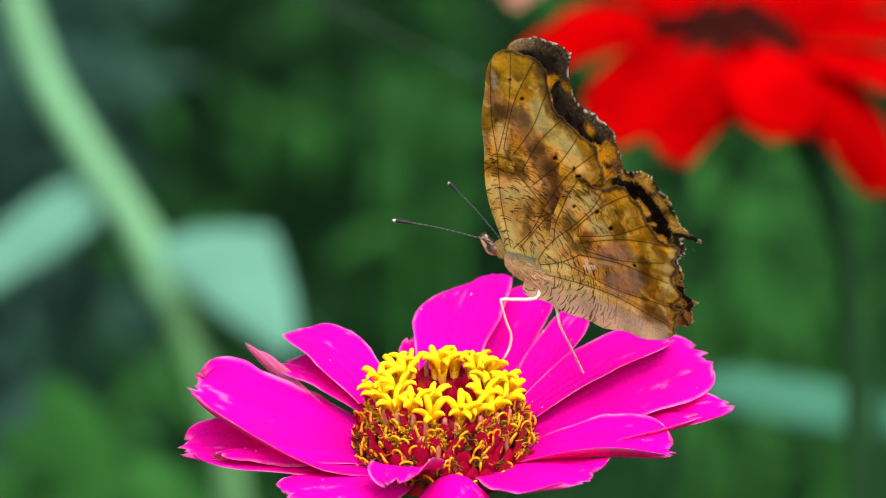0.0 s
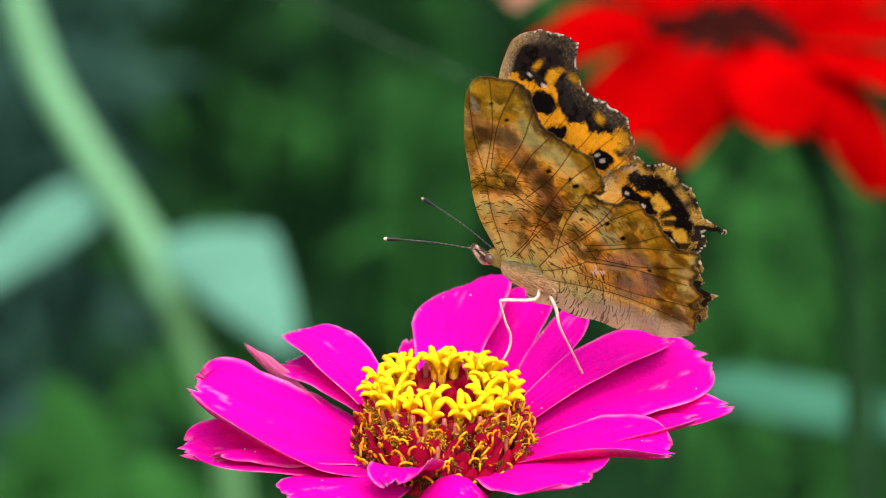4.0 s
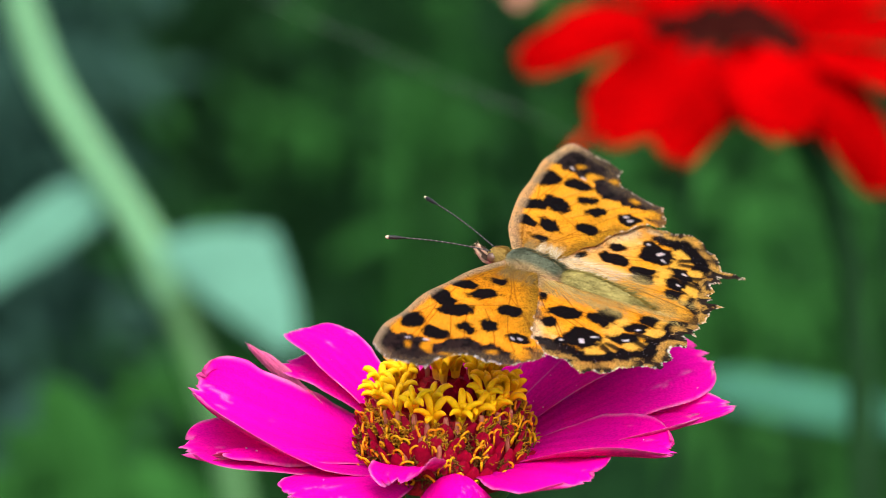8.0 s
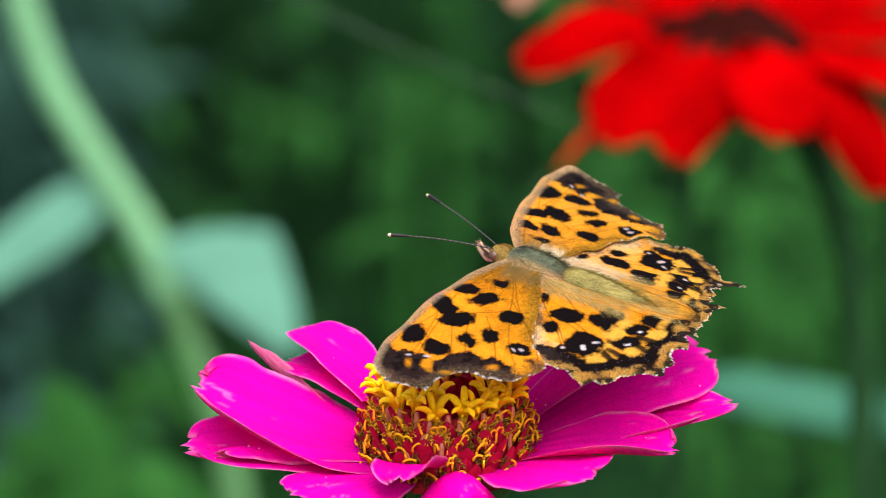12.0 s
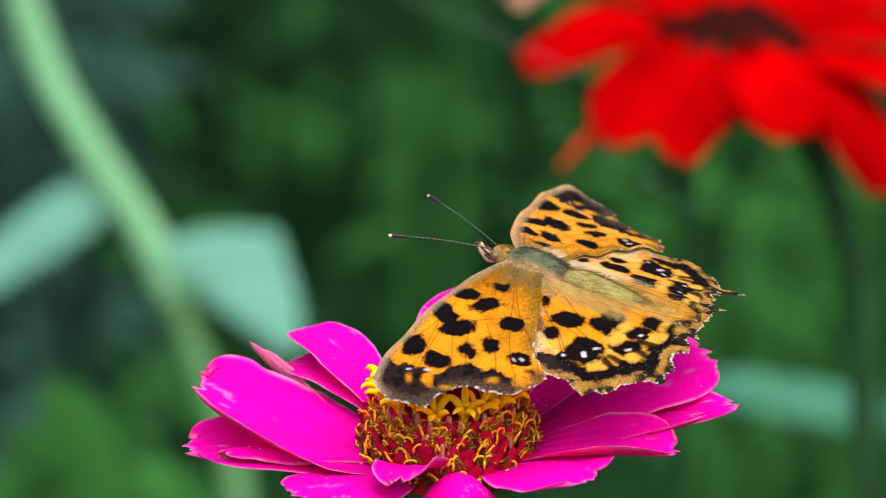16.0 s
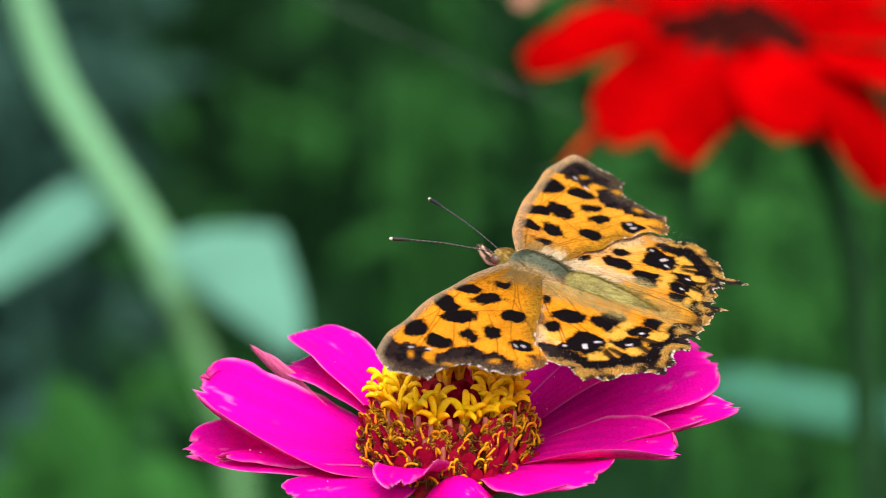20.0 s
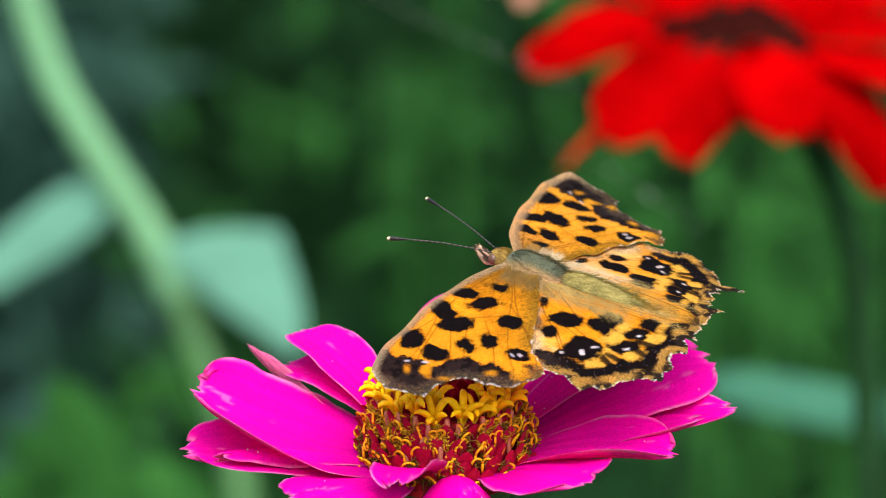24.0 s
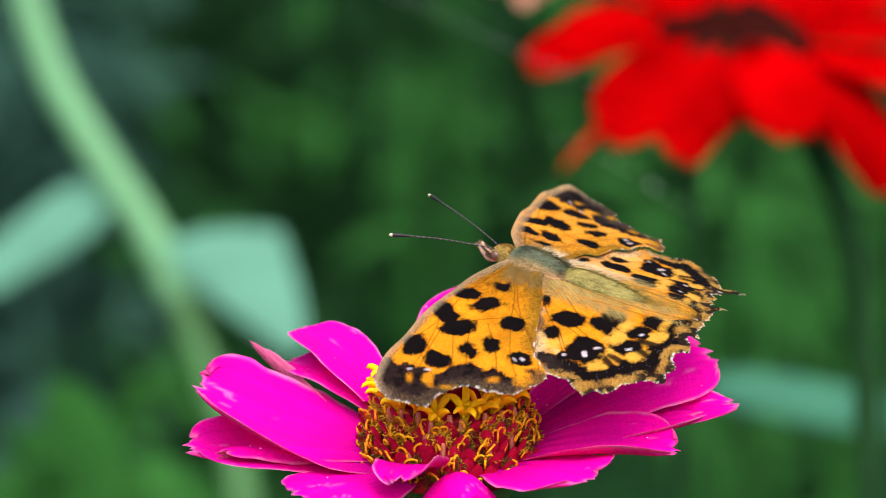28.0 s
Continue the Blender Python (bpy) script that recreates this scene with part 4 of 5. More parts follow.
def under_colours(fore, u, v, d, along):
    """The under side: ochre and buff like a dead leaf, with brown and lilac bands, thin dark veins and short dark strokes."""
    n1, n2, n3, n4 = fbm(u, v, 0.28, 71), fbm(u, v, 1.1, 77), fbm(u + 50, v, 0.6, 83), value_noise(u, v, 4.0, 86)
    ochre, cream, brown = (0.80, 0.47, 0.045), (1.06, 0.80, 0.32), (0.12, 0.056, 0.008)
    col = np.tile(np.array(ochre), (len(u), 1)) * (0.80 + 0.36 * n1)[:, None]
    col = mixed(col, (0.98, 0.64, 0.13), step(0.52, 0.40, n3) * 0.7)
    root = (-2.5, 0) if fore else (1, 0)
    rough = step(5, 15, np.hypot(u - root[0], v - root[1]))
    col = mixed(col, (0.98, 0.70, 0.23), (1 - rough) * 0.85)
    col = mixed(col, (0.20, 0.090, 0.008), step(0.53, 0.66, fbm(u, v, 0.5, 78)) * (0.15 + 0.5 * rough))
    col = mixed(col, (0.22, 0.10, 0.008), step(0.56, 0.70, n2) * (0.2 + 0.3 * rough))
    if fore:
        lilac = line_distance(u, v, [(-8.5, 24.0), (-3, 22.5), (1, 17.5), (3.5, 12.5), (4.0, 9)]) + (n1 - 0.5) * 3
        col = mixed(col, (0.36, 0.215, 0.12), step(3.0, 1.2, lilac) * 0.7)
        col = mixed(col, cream, spots_mask(u, v, UNDER_FORE_PALE, 0.7, 4) * 0.75)
        col = mixed(col, (0.78, 0.42, 0.012), spots_mask(u, v, UNDER_FORE_GOLD, 0.6, 2) * 0.85)
        col = mixed(col, brown, spots_mask(u, v, UNDER_FORE_DARK, 0.6) * 0.70)
        col = mixed(col, (0.10, 0.060, 0.045), spots_mask(u, v, UNDER_FORE_SMOKE, 0.7, 3) * 0.75)
        col = mixed(col, (0.02, 0.012, 0.008), spots_mask(u, v, UNDER_DOTS, 0.14))
        col = mixed(col, (0.80, 0.66, 0.50), spots_mask(u, v, [(-9.3, 27.4, 0.9, 0.6, 80), (-10.2, 15.0, 2.5, 0.5, 85)], 0.4, 5) * 0.7)
        far = step(24, 12, v)
    else:
        col = mixed(col, cream, spots_mask(u, v, UNDER_HIND_PALE, 0.7, 4) * 0.75)
        col = mixed(col, (0.48, 0.31, 0.23), spots_mask(u, v, UNDER_HIND_LILAC, 1.0, 6) * 0.8)
        col = mixed(col, (0.58, 0.45, 0.36), step(2.0, -1.5, v + 3 * (n1 - 0.5)) * 0.8)
        col = mixed(col, (0.84, 0.44, 0.012), spots_mask(u, v, UNDER_HIND_GOLD, 0.6, 2) * 0.85)
        col = mixed(col, brown, spots_mask(u, v, UNDER_HIND_DARK, 0.6, 2) * 0.72)
        col = mixed(col, (0.30, 0.12, 0.012), step(0.52, 0.66, value_noise(u * 0.35, v * 1.1, 1.0, 96)) * step(19, 22, u) * 0.55)
        col = mixed(col, (0.02, 0.012, 0.008), spots_mask(u, v, UNDER_HIND_DOTS, 0.14))
        col = mixed(col, (0.90, 0.84, 0.78), spots_mask(u, v, [(10.9, 4.2, 1.0, 0.32, 20), (10.2, 4.9, 0.55, 0.28, 110)], 0.10))
        far = step(20, 10, u)
    col = mixed(col, (0.055, 0.024, 0.006), strokes_mask(u, v, root, 430, 91) * (0.20 + 0.75 * far))
    col = mixed(col, (0.11, 0.042, 0.010), veins_mask(u, v, FORE_VEINS if fore else HIND_VEINS, 0.125) * 0.85)
    first = 0.30 if fore else 0.12
    outer = step(first - 0.03, first + 0.03, along) * step(0.86, 0.80, along)
    col = mixed(col, (0.060, 0.028, 0.012), outer * step(0.8, 0.3, d + (n2 - 0.5) * 0.9) * 0.85)
    col = mixed(col, (0.62, 0.52, 0.42), outer * step(0.20, 0.05, d) * 0.2)
    col = 0.5 * (np.maximum(col, 0) / 0.5) ** 1.16 * np.array((1.0, 1.02, 0.92))
    return speckled(col, 8, 0.32)


def wing_mesh(fore, side):
    """A wing as two thin sheets that meet along the ragged edge. side: 1 for the butterfly's right."""
    knots = FORE_EDGE if fore else HIND_EDGE if side > 0 else HIND_EDGE_WORN
    line = curve_points([*knots, knots[0]], len(knots) * 9)[:-1]
    k = np.arange(len(line)) / len(line)
    ragged = step(0.28, 0.34, k + (0 if fore else 0.17)) * step(0.86, 0.80, k)
    line = line + ragged[:, None] * (np.c_[value_noise(k * 60, k * 0, 2.5, 5), value_noise(k * 60, k * 0 + 9, 2.5, 6)] - 0.5) * 0.5
    pitch = 0.095
    lo, hi = line.min(0) - 2 * pitch, line.max(0) + 2 * pitch
    nu, nv = (np.ceil((hi - lo) / pitch)).astype(int)
    U, V = np.meshgrid(lo[0] + pitch * np.arange(nu), lo[1] + pitch * np.arange(nv), indexing="ij")
    u, v = U.ravel(), V.ravel()
    best, bu, bv, al = np.full(u.shape, 1e9), u.copy(), v.copy(), np.zeros_like(u)
    inside = np.zeros(u.shape, bool)
    nxt = np.roll(line, -1, axis=0)
    for i, (a, b) in enumerate(zip(line, nxt)):
        e = b - a
        t = np.clip(((u - a[0]) * e[0] + (v - a[1]) * e[1]) / (e @ e + 1e-12), 0, 1)
        x, y = a[0] + t * e[0], a[1] + t * e[1]
        d = np.hypot(u - x, v - y)
        near = d < best
        best[near], bu[near], bv[near], al[near] = d[near], x[near], y[near], k[i]
        if a[1] != b[1]:
            cross = ((a[1] > v) != (b[1] > v)) & (u < (b[0] - a[0]) * (v - a[1]) / (b[1] - a[1]) + a[0])
            inside ^= cross
    u2, v2 = np.where(inside, u, bu), np.where(inside, v, bv)
    dist = np.where(inside, best, 0.0)
    ins = inside.reshape(nu, nv)
    cell = ins[:-1, :-1] | ins[1:, :-1] | ins[:-1, 1:] | ins[1:, 1:]
    ci, cj = np.nonzero(cell)
    a = ci * nv + cj
    quads = np.c_[a, a + nv, a + nv + 1, a + 1]
    used = np.unique(quads)
    remap = np.zeros(len(u), int)
    remap[used] = np.arange(len(used))
    quads = remap[quads]
    u, v, d, al = u2[used], v2[used], dist[used], al[used]
    # slight vaulting, pleats along the veins, and the fold of the hind wing round the abdomen
    vault = 0.0016 * (v - 8) * (v - 26) * step(0, 8, v) + 0.0002 * v * v if fore else 0.002 * (v - 4) * (v - 18)
    if fore and side > 0:                           # the right one bends back behind its tip
        vault = vault - 2.3 * (np.maximum(0, v - 17) / 16) ** 1.6 * step(-10.5, -2, u)
    pleat = veins_mask(u, v, FORE_VEINS if fore else HIND_VEINS, 0.8) * 0.10
    fold = 0.0 if fore else 0.10 * np.maximum(0, 2.6 - v) ** 1.7
    ruffle = 0.25 * step(4, 0, d) * np.sin(u * 0.9 + v * 0.7)
    y = vault + pleat - fold + ruffle + (0.12 if fore else -0.10)
    half = 0.05 * np.minimum(1, d / 0.3)
    flip = -side                                    # the top side faces the other pair of wings when closed
    top = np.c_[u, flip * (y + half), v]
    low = np.c_[u, flip * (y - half), v]
    n = len(u)
    faces = np.r_[quads, quads[:, ::-1] + n]
    if side < 0:
        faces = faces[:, ::-1]
    cols = np.r_[upper_colours(fore, side, u, v, d, al), under_colours(fore, u, v, d, al)]
    return mesh_of("wing", np.r_[top, low] * 0.989 * MM, faces.tolist(), np.clip(cols, 0.004, 0.95))


def wing_hairs(fore, side, count, seed):
    """Soft hairs over the root of a wing's top side, lying outwards."""
    rng = random.Random(seed)
    flip = -side
    hv, hf, hc = [], [], []
    for k in range(count):
        if fore:
            u, v = rng.uniform(-3.4, 2.0), rng.uniform(-0.5, 3.5)
            d = Vector((rng.uniform(-0.3, 0.3), 0, 1)).normalized()
            rise = 0.22
        else:
            long = rng.random() < 0.4
            u, v = (rng.uniform(2.0, 15), rng.uniform(0.2, 3.6)) if long else (rng.uniform(1.5, 23), rng.uniform(-1.6, 1.6))
            d = Vector((rng.uniform(0.6, 1.5), 0, 0.62)).normalized()
            rise = -0.05 - 0.10 * max(0, 2.6 - v) ** 1.7 + 0.004 * (v - 4) * (v - 18) * 0.5
        ln = rng.uniform(2.0, 4.2) if not fore and long else rng.uniform(1.0, 2.6)
        y = rise + rng.uniform(0.03, 0.2)
        p = Vector((u, flip * y, v)) * MM
        q = p + (d * ln + Vector((0, flip * (0.10 - (0 if fore else 0.02) * v), 0))) * MM
        s = Vector((d.z, 0, -d.x)) * 0.013 * MM
        n = len(hv)
        hv += [p - s, p + s, q]
        hf.append((n, n + 1, n + 2))
        # right wings: the sheen on the root hairs is put in as cream
        c = np.array(((0.62, 0.54, 0.34) if u > -1.5 else (0.25, 0.18, 0.07)) if side > 0 and (fore or u < 11) else (0.20, 0.145, 0.05) if fore else (0.36, 0.27, 0.09)) * rng.uniform(0.3, 1.5)
        hc += [c] * 3
    return mesh_of("fur", hv, hf, np.clip(np.array(hc), 0, 0.8))


HINGE = 1.38
WINGS = {}
for side, word in ((-1, "left"), (1, "right")):
    for fore in (True, False):
        ob = part("forewing" if fore else "hindwing", wing_mesh(fore, side), M_WING, butterfly, "orange wing with black spots and ragged dark margin")
        part("fur", wing_hairs(fore, side, 700 if fore else 2600, 20 + side), M_FUR, ob, "soft golden-brown hairs")
        WINGS[side, fore] = ob


def blob(rings, sides=20, lump=0.0):
    """A body of round sections along x: x, centre height, half width, half height; mm."""
    verts, faces = [], []
    for x, z, a, b in rings:
        for k in range(sides):
            t = 2 * math.pi * k / sides
            j = 1 + lump * noise.noise((x, math.cos(t) * 2, math.sin(t) * 2))
            verts.append((x * MM, a * j * math.cos(t) * MM, (z + b * j * math.sin(t)) * MM))
    n = sides
    for i in range(len(rings) - 1):
        for k in range(n):
            a, b = i * n + k, i * n + (k + 1) % n
            faces.append((a, a + n, b + n, b))
    faces.append(tuple(range(n)))
    faces.append(tuple(range((len(rings) - 1) * n, len(rings) * n))[::-1])
    return verts, faces


def furry(name, rings, colour_at, label, hairs, length, seed):
    """A body part with a coat of fine hairs that lie backwards."""
    verts, faces = blob(rings, 24, 0.05)
    cols = [colour_at(v) for v in verts]
    ob = part(name, mesh_of(name, verts, faces, np.array(cols)), M_FUR, butterfly, label)
    rng = random.Random(seed)
    hv, hf, hc = [], [], []
    for k in range(hairs):
        i = rng.randrange(len(rings) - 1)
        f = rng.random()
        x, z, a, b = [p + (q - p) * f for p, q in zip(rings[i], rings[i + 1])]
        t = rng.uniform(-0.5, math.pi + 0.5)
        p = Vector((x, a * math.cos(t), z + b * math.sin(t))) * MM
        out = Vector((0, math.cos(t), math.sin(t)))
        d = (out * rng.uniform(0.15, 0.6) + Vector((1, rng.uniform(-0.35, 0.35), rng.uniform(-0.3, 0.3)))).normalized()
        ln = length * rng.uniform(0.5, 1.3) * MM
        s = d.cross(out).normalized() * 0.03 * MM
        q = len(hv)
        hv += [p - s, p + s, p + d * ln * 0.6 + out * 0.05 * MM + s * 0.5, p + d * ln]
        hf += [(q, q + 1, q + 2), (q, q + 2, q + 3)]
        c = np.array(colour_at(p)) * rng.uniform(0.6, 1.5)
        hc += [c] * 4
    part("fur", mesh_of("fur", hv, hf, np.clip(np.array(hc), 0, 0.8)), M_FUR, ob)
    return ob


def thorax_colour(p):
    g = 0.5 + 0.5 * noise.noise(Vector(p) * 900)
    side = min(1, max(0, abs(p[1]) / (1.2 * MM) - 1))
    low = min(1, max(0, (-p[2] + 0.5 * MM) / (1.0 * MM)))
    top = np.array((0.115, 0.135, 0.085)) * (0.7 + 0.6 * g) * (1 - side) + np.array((0.42, 0.27, 0.11)) * side
    return tuple(top * (1 - low) + np.array((0.66, 0.39, 0.19)) * (0.55 + 0.7 * g) * low)


def abdomen_colour(p):
    low = min(1, max(0, (-p[2] - 1.2 * MM) / (1.0 * MM)))
    return tuple((np.array((0.36, 0.31, 0.10)) * (1 - low) + np.array((0.56, 0.36, 0.18)) * low) * (0.85 + 0.3 * noise.noise(Vector(p) * 700)))


thorax = furry("thorax", [(-4.6, -0.7, 1.1, 1.0), (-3.8, -0.7, 2.0, 1.9), (-2.2, -0.8, 2.5, 2.4), (0, -0.9, 2.6, 2.5), (2, -1.0, 2.3, 2.3), (3.6, -1.1, 1.8, 1.8), (4.4, -1.1, 1.4, 1.4)],
               thorax_colour, "grey-green furry thorax", 2600, 1.2, 1)
abdomen = furry("abdomen", [(3.6, -1.0, 1.1, 1.0), (4.6, -0.8, 1.6, 1.5), (7, -0.7, 1.9, 1.7), (10, -0.8, 1.85, 1.65), (13, -1.0, 1.55, 1.4), (16, -1.3, 1.15, 1.05), (17.6, -1.5, 0.7, 0.65), (18.2, -1.6, 0.25, 0.2)],
                abdomen_colour, "yellow-olive furry abdomen", 2600, 1.3, 2)
head = furry("head", [(-7.2, -0.5, 0.5, 0.5), (-6.8, -0.4, 1.1, 1.0), (-6.0, -0.3, 1.4, 1.25), (-5.0, -0.3, 1.35, 1.2), (-4.4, -0.3, 0.9, 0.9)],
             lambda p: (0.31, 0.21, 0.055), "buff furry head", 900, 0.9, 3)


def palp_mesh(sgn):
    """A palp: a beak of scales, pale at the side and dark above, with a tuft at its tip."""
    line = curve_points([(-6.4, sgn * 0.55, -1.2), (-7.4, sgn * 0.62, -1.05), (-8.5, sgn * 0.50, -0.35), (-9.4, sgn * 0.35, 0.35)], 16)
    v, f = tube([Vector(p) * MM for p in line], [q * MM for q in np.interp(np.linspace(0, 1, 16), (0, 0.3, 0.7, 1), (0.35, 0.60, 0.40, 0.10))], 10)
    tone = lambda p, i: (0.045, 0.028, 0.02) if p[2] / MM > line[i][2] + 0.22 or i > 13 else (0.56, 0.37, 0.25)
    v, f, cols = list(v), list(f), [tone(p, k // 10) for k, p in enumerate(v)]
    rng = random.Random(70 + sgn)
    for k in range(170):
        i = rng.randrange(15)
        p = v[i * 10 + rng.randrange(10)]
        out = (p - Vector(line[i]) * MM).normalized()
        d = (Vector((-0.75, 0, 0.55)) + out * rng.uniform(0.1, 0.5)).normalized() * rng.uniform(0.4, 0.9) * MM
        w = d.cross(out).normalized() * 0.025 * MM
        n = len(v)
        v += [p - w, p + w, p + d]
        f.append((n, n + 1, n + 2))
        cols += [np.array(tone(p, i)) * rng.uniform(0.5, 1.3)] * 3
    return mesh_of("palp", v, f, np.array(cols))


for sgn in (-1, 1):
    v, f = blob([(-0.75, 0, 0.15, 0.2), (-0.55, 0, 0.45, 0.55), (0, 0, 0.62, 0.8), (0.55, 0, 0.45, 0.55), (0.75, 0, 0.15, 0.2)], 14)
    part("eye", mesh_of("eye", v, f), M_EYE, head, "glossy brown compound eye", Matrix.Translation((-6.2 * MM, sgn * 1.15 * MM, -0.2 * MM)))
    part("palp", palp_mesh(sgn), M_FUR, head, "buff and brown scaly palp")


def antenna_mesh():
    n = 58
    path = [(-15.3 * s, 0, 0.5 * math.sin(3.0 * s)) for s in np.linspace(0, 1, n)]
    radii = [0.095 if s < 0.80 else 0.095 + 0.19 * min(1, (s - 0.80) / 0.10) for s in np.linspace(0, 1, n)]
    radii[-1], radii[-2] = 0.12, 0.24
    v, f = tube([Vector(p) * MM for p in path], [r * MM for r in radii], 8)
    cols = []
    for i in range(n):
        s = i / (n - 1)
        c = (0.80, 0.66, 0.42) if i >= n - 2 else (0.008, 0.007, 0.008) if s > 0.8 else (0.012, 0.011, 0.013) if i % 3 else (0.10, 0.09, 0.08)
        cols += [c] * 8
    return mesh_of("antenna", v, f, np.array(cols))


for sgn in (-1, 1):
    turn = Vector((-1, 0, 0)).rotation_difference(Vector((-14.1, sgn * 6.0, 0.6)))
    part("antenna", antenna_mesh(), M_ANT, butterfly, "thin black antenna with a pale-tipped club", Matrix.Translation((-6.4 * MM, sgn * 0.5 * MM, 0.45 * MM)) @ turn.to_matrix().to_4x4())
LEGS = []
to_body = BODY.inverted() @ STAGE
for pts in ([(13.6, -5.6, -2.6), (12.9, -7.0, -1.6), (8.7, -7.05, -1.05), (8.15, -7.25, -1.05), (8.25, -7.9, -1.3), (8.9, -10.2, -3.0), (9.6, -12.0, -4.5), (9.4, -14.0, -5.6), (8.5, -15.6, -6.5)],
            [(15.2, -6.6, -2.6), (16.0, -8.4, -1.8), (16.5, -10.8, -2.4), (18.4, -14.5, -7.0), (19.5, -16.8, -11.0), (20.4, -18.4, -13.8)]):
    path = curve_points([tuple(to_body @ Vector(p)) for p in pts], 26)
    radii = [(0.245 - 0.09 * s + 0.03 * math.sin(9 * s)) * MM for s in np.linspace(0, 1, 26)]
    v, f = tube(path, radii, 8)
    LEGS.append(part("leg", mesh_of("leg", v, f), M_LEG, butterfly, "thin cream-coloured leg"))


# ---- the red zinnia behind ----
RED_HOME = STAGE @ Matrix.Translation((60, 41.5, -431)) @ pose(0, 0, 0, 26 - 90, 0, 0) @ Matrix.Diagonal((1 / MM, 1 / MM, 1 / MM, 1))
red_zinnia = new("zinnia_flower")
red_zinnia.matrix_basis = RED_HOME
tagged(red_zinnia, "large scarlet red zinnia with drooping petals, out of focus behind", "flower")
# azimuth, reach, rise, width, arch, cup, twist, sweep, blunt
RED_FRONT = [
    (168, 45, -4.2, 21, 8.0, -0.10, -0.22, 5.5, 2.2), (226, 37.6, -8.9, 22.8, 7.3, -0.03, -0.24, -0.9, 2.3), (251.6, 36, -9.6, 16, 5.0, 0.04, 0.12, -1.8, 2.5),
    (287, 35.3, -4.6, 19.5, 5.4, 0.11, -0.04, -1.2, 2.3), (38, 25, -36, 15, 8, 0, 0.1, 0, 2.8), (328, 43, -19, 21, 10, -0.05, 0.05, -8, 2.6), (213, 47, -14, 2.4, 6.1, 0.03, -0.09, 4.3, 2.7),
    (279, 16, 8.5, 6, 2, 0.1, 0.1, 0, 2.6)]
RED_BACK = [
    (268, 27, -5, 16, 3, 0, 0, 0, 2.7), (345, 46, -5, 17, 6, -0.1, 0, 0, 2.7), (12, 44, 1, 17, 5, -0.1, 0, 0, 2.7), (40, 44, 4, 19, 5, -0.1, 0, 0, 2.7),
    (68, 42, 7, 20, 5, -0.1, 0, 0, 2.7), (96, 42, 8, 20, 5, -0.1, 0, 0, 2.7), (124, 43, 5, 19, 5, -0.1, 0, 0, 2.7), (147, 42, -2, 14, 5, -0.1, 0, 0, 2.7)]
for k, (az, reach, rise, width, arch, cup, twist, sweep, blunt) in enumerate(RED_FRONT + RED_BACK):
    me = petal_mesh(radians(az), reach, rise, width, arch, cup, twist, sweep, blunt, seed=50 + k, r0=9, h0=5.0 if k in (1, 2, 3) else 1.0 - 0.8 * (k % 2), notch=1.6, crumple=0.6)
    part("petal", me, M_RED, red_zinnia)
v, f = blob([(-3, 0, 9, 9), (1, 0, 12.5, 13.5), (4, 0, 12.5, 14), (6.0, 0.6, 9, 11.5), (7.2, 0, 1, 1)], 28, 0.9)
me = mesh_of("disc", v, f)
me.transform(Euler((0, radians(-90), 0)).to_matrix().to_4x4())
part("disc", me, M_CORE, red_zinnia, "dark brown-red seed disc")
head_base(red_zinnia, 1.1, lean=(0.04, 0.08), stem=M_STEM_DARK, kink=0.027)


# ---- the pale green plant at the left, and leaves around ----
M_PALE_STEM = material("stem_pale_green", (0.175, 0.41, 0.205), 0.7, 0.2, 0.05, grain=(300, 0.06), blotch=(40, 0.1))
M_PEACH = material("peach_petal", (0.75, 0.36, 0.24), 0.8, 0.35, 0.05, grain=(500, 0.08), blotch=(60, 0.15))
for x, y, z, turn in ((25.5, 69.5, -520, 40), (108, 67, -500, -10)):
    peach = new("zinnia_flower")
    peach.matrix_basis = STAGE @ Matrix.Translation((x, y, z)) @ pose(0, 0, 0, 30 - 90, 0, turn) @ Matrix.Diagonal((1 / MM, 1 / MM, 1 / MM, 1))
    tagged(peach, "pale peach zinnia behind the red one, out of focus", "flower")
    for k in range(12):
        part("petal", petal_mesh(radians(30 * k), 19 + k % 3, 2 - 3 * (k % 2), 11, 3, -0.1, seed=90 + k, r0=4, notch=1.0), M_PEACH, peach)
    v, f = blob([(-1, 0, 5, 5), (1, 0, 5.5, 5.5), (3, 0, 4, 4), (4, 0, 1, 1)], 18, 0.1)
    me = mesh_of("disc", v, f)
    me.transform(Euler((0, radians(-90), 0)).to_matrix().to_4x4())
    part("disc", me, M_DISC, peach)
    head_base(peach, 0.5, lean=(0.0, 0.15), stem=M_STEM_DARK)


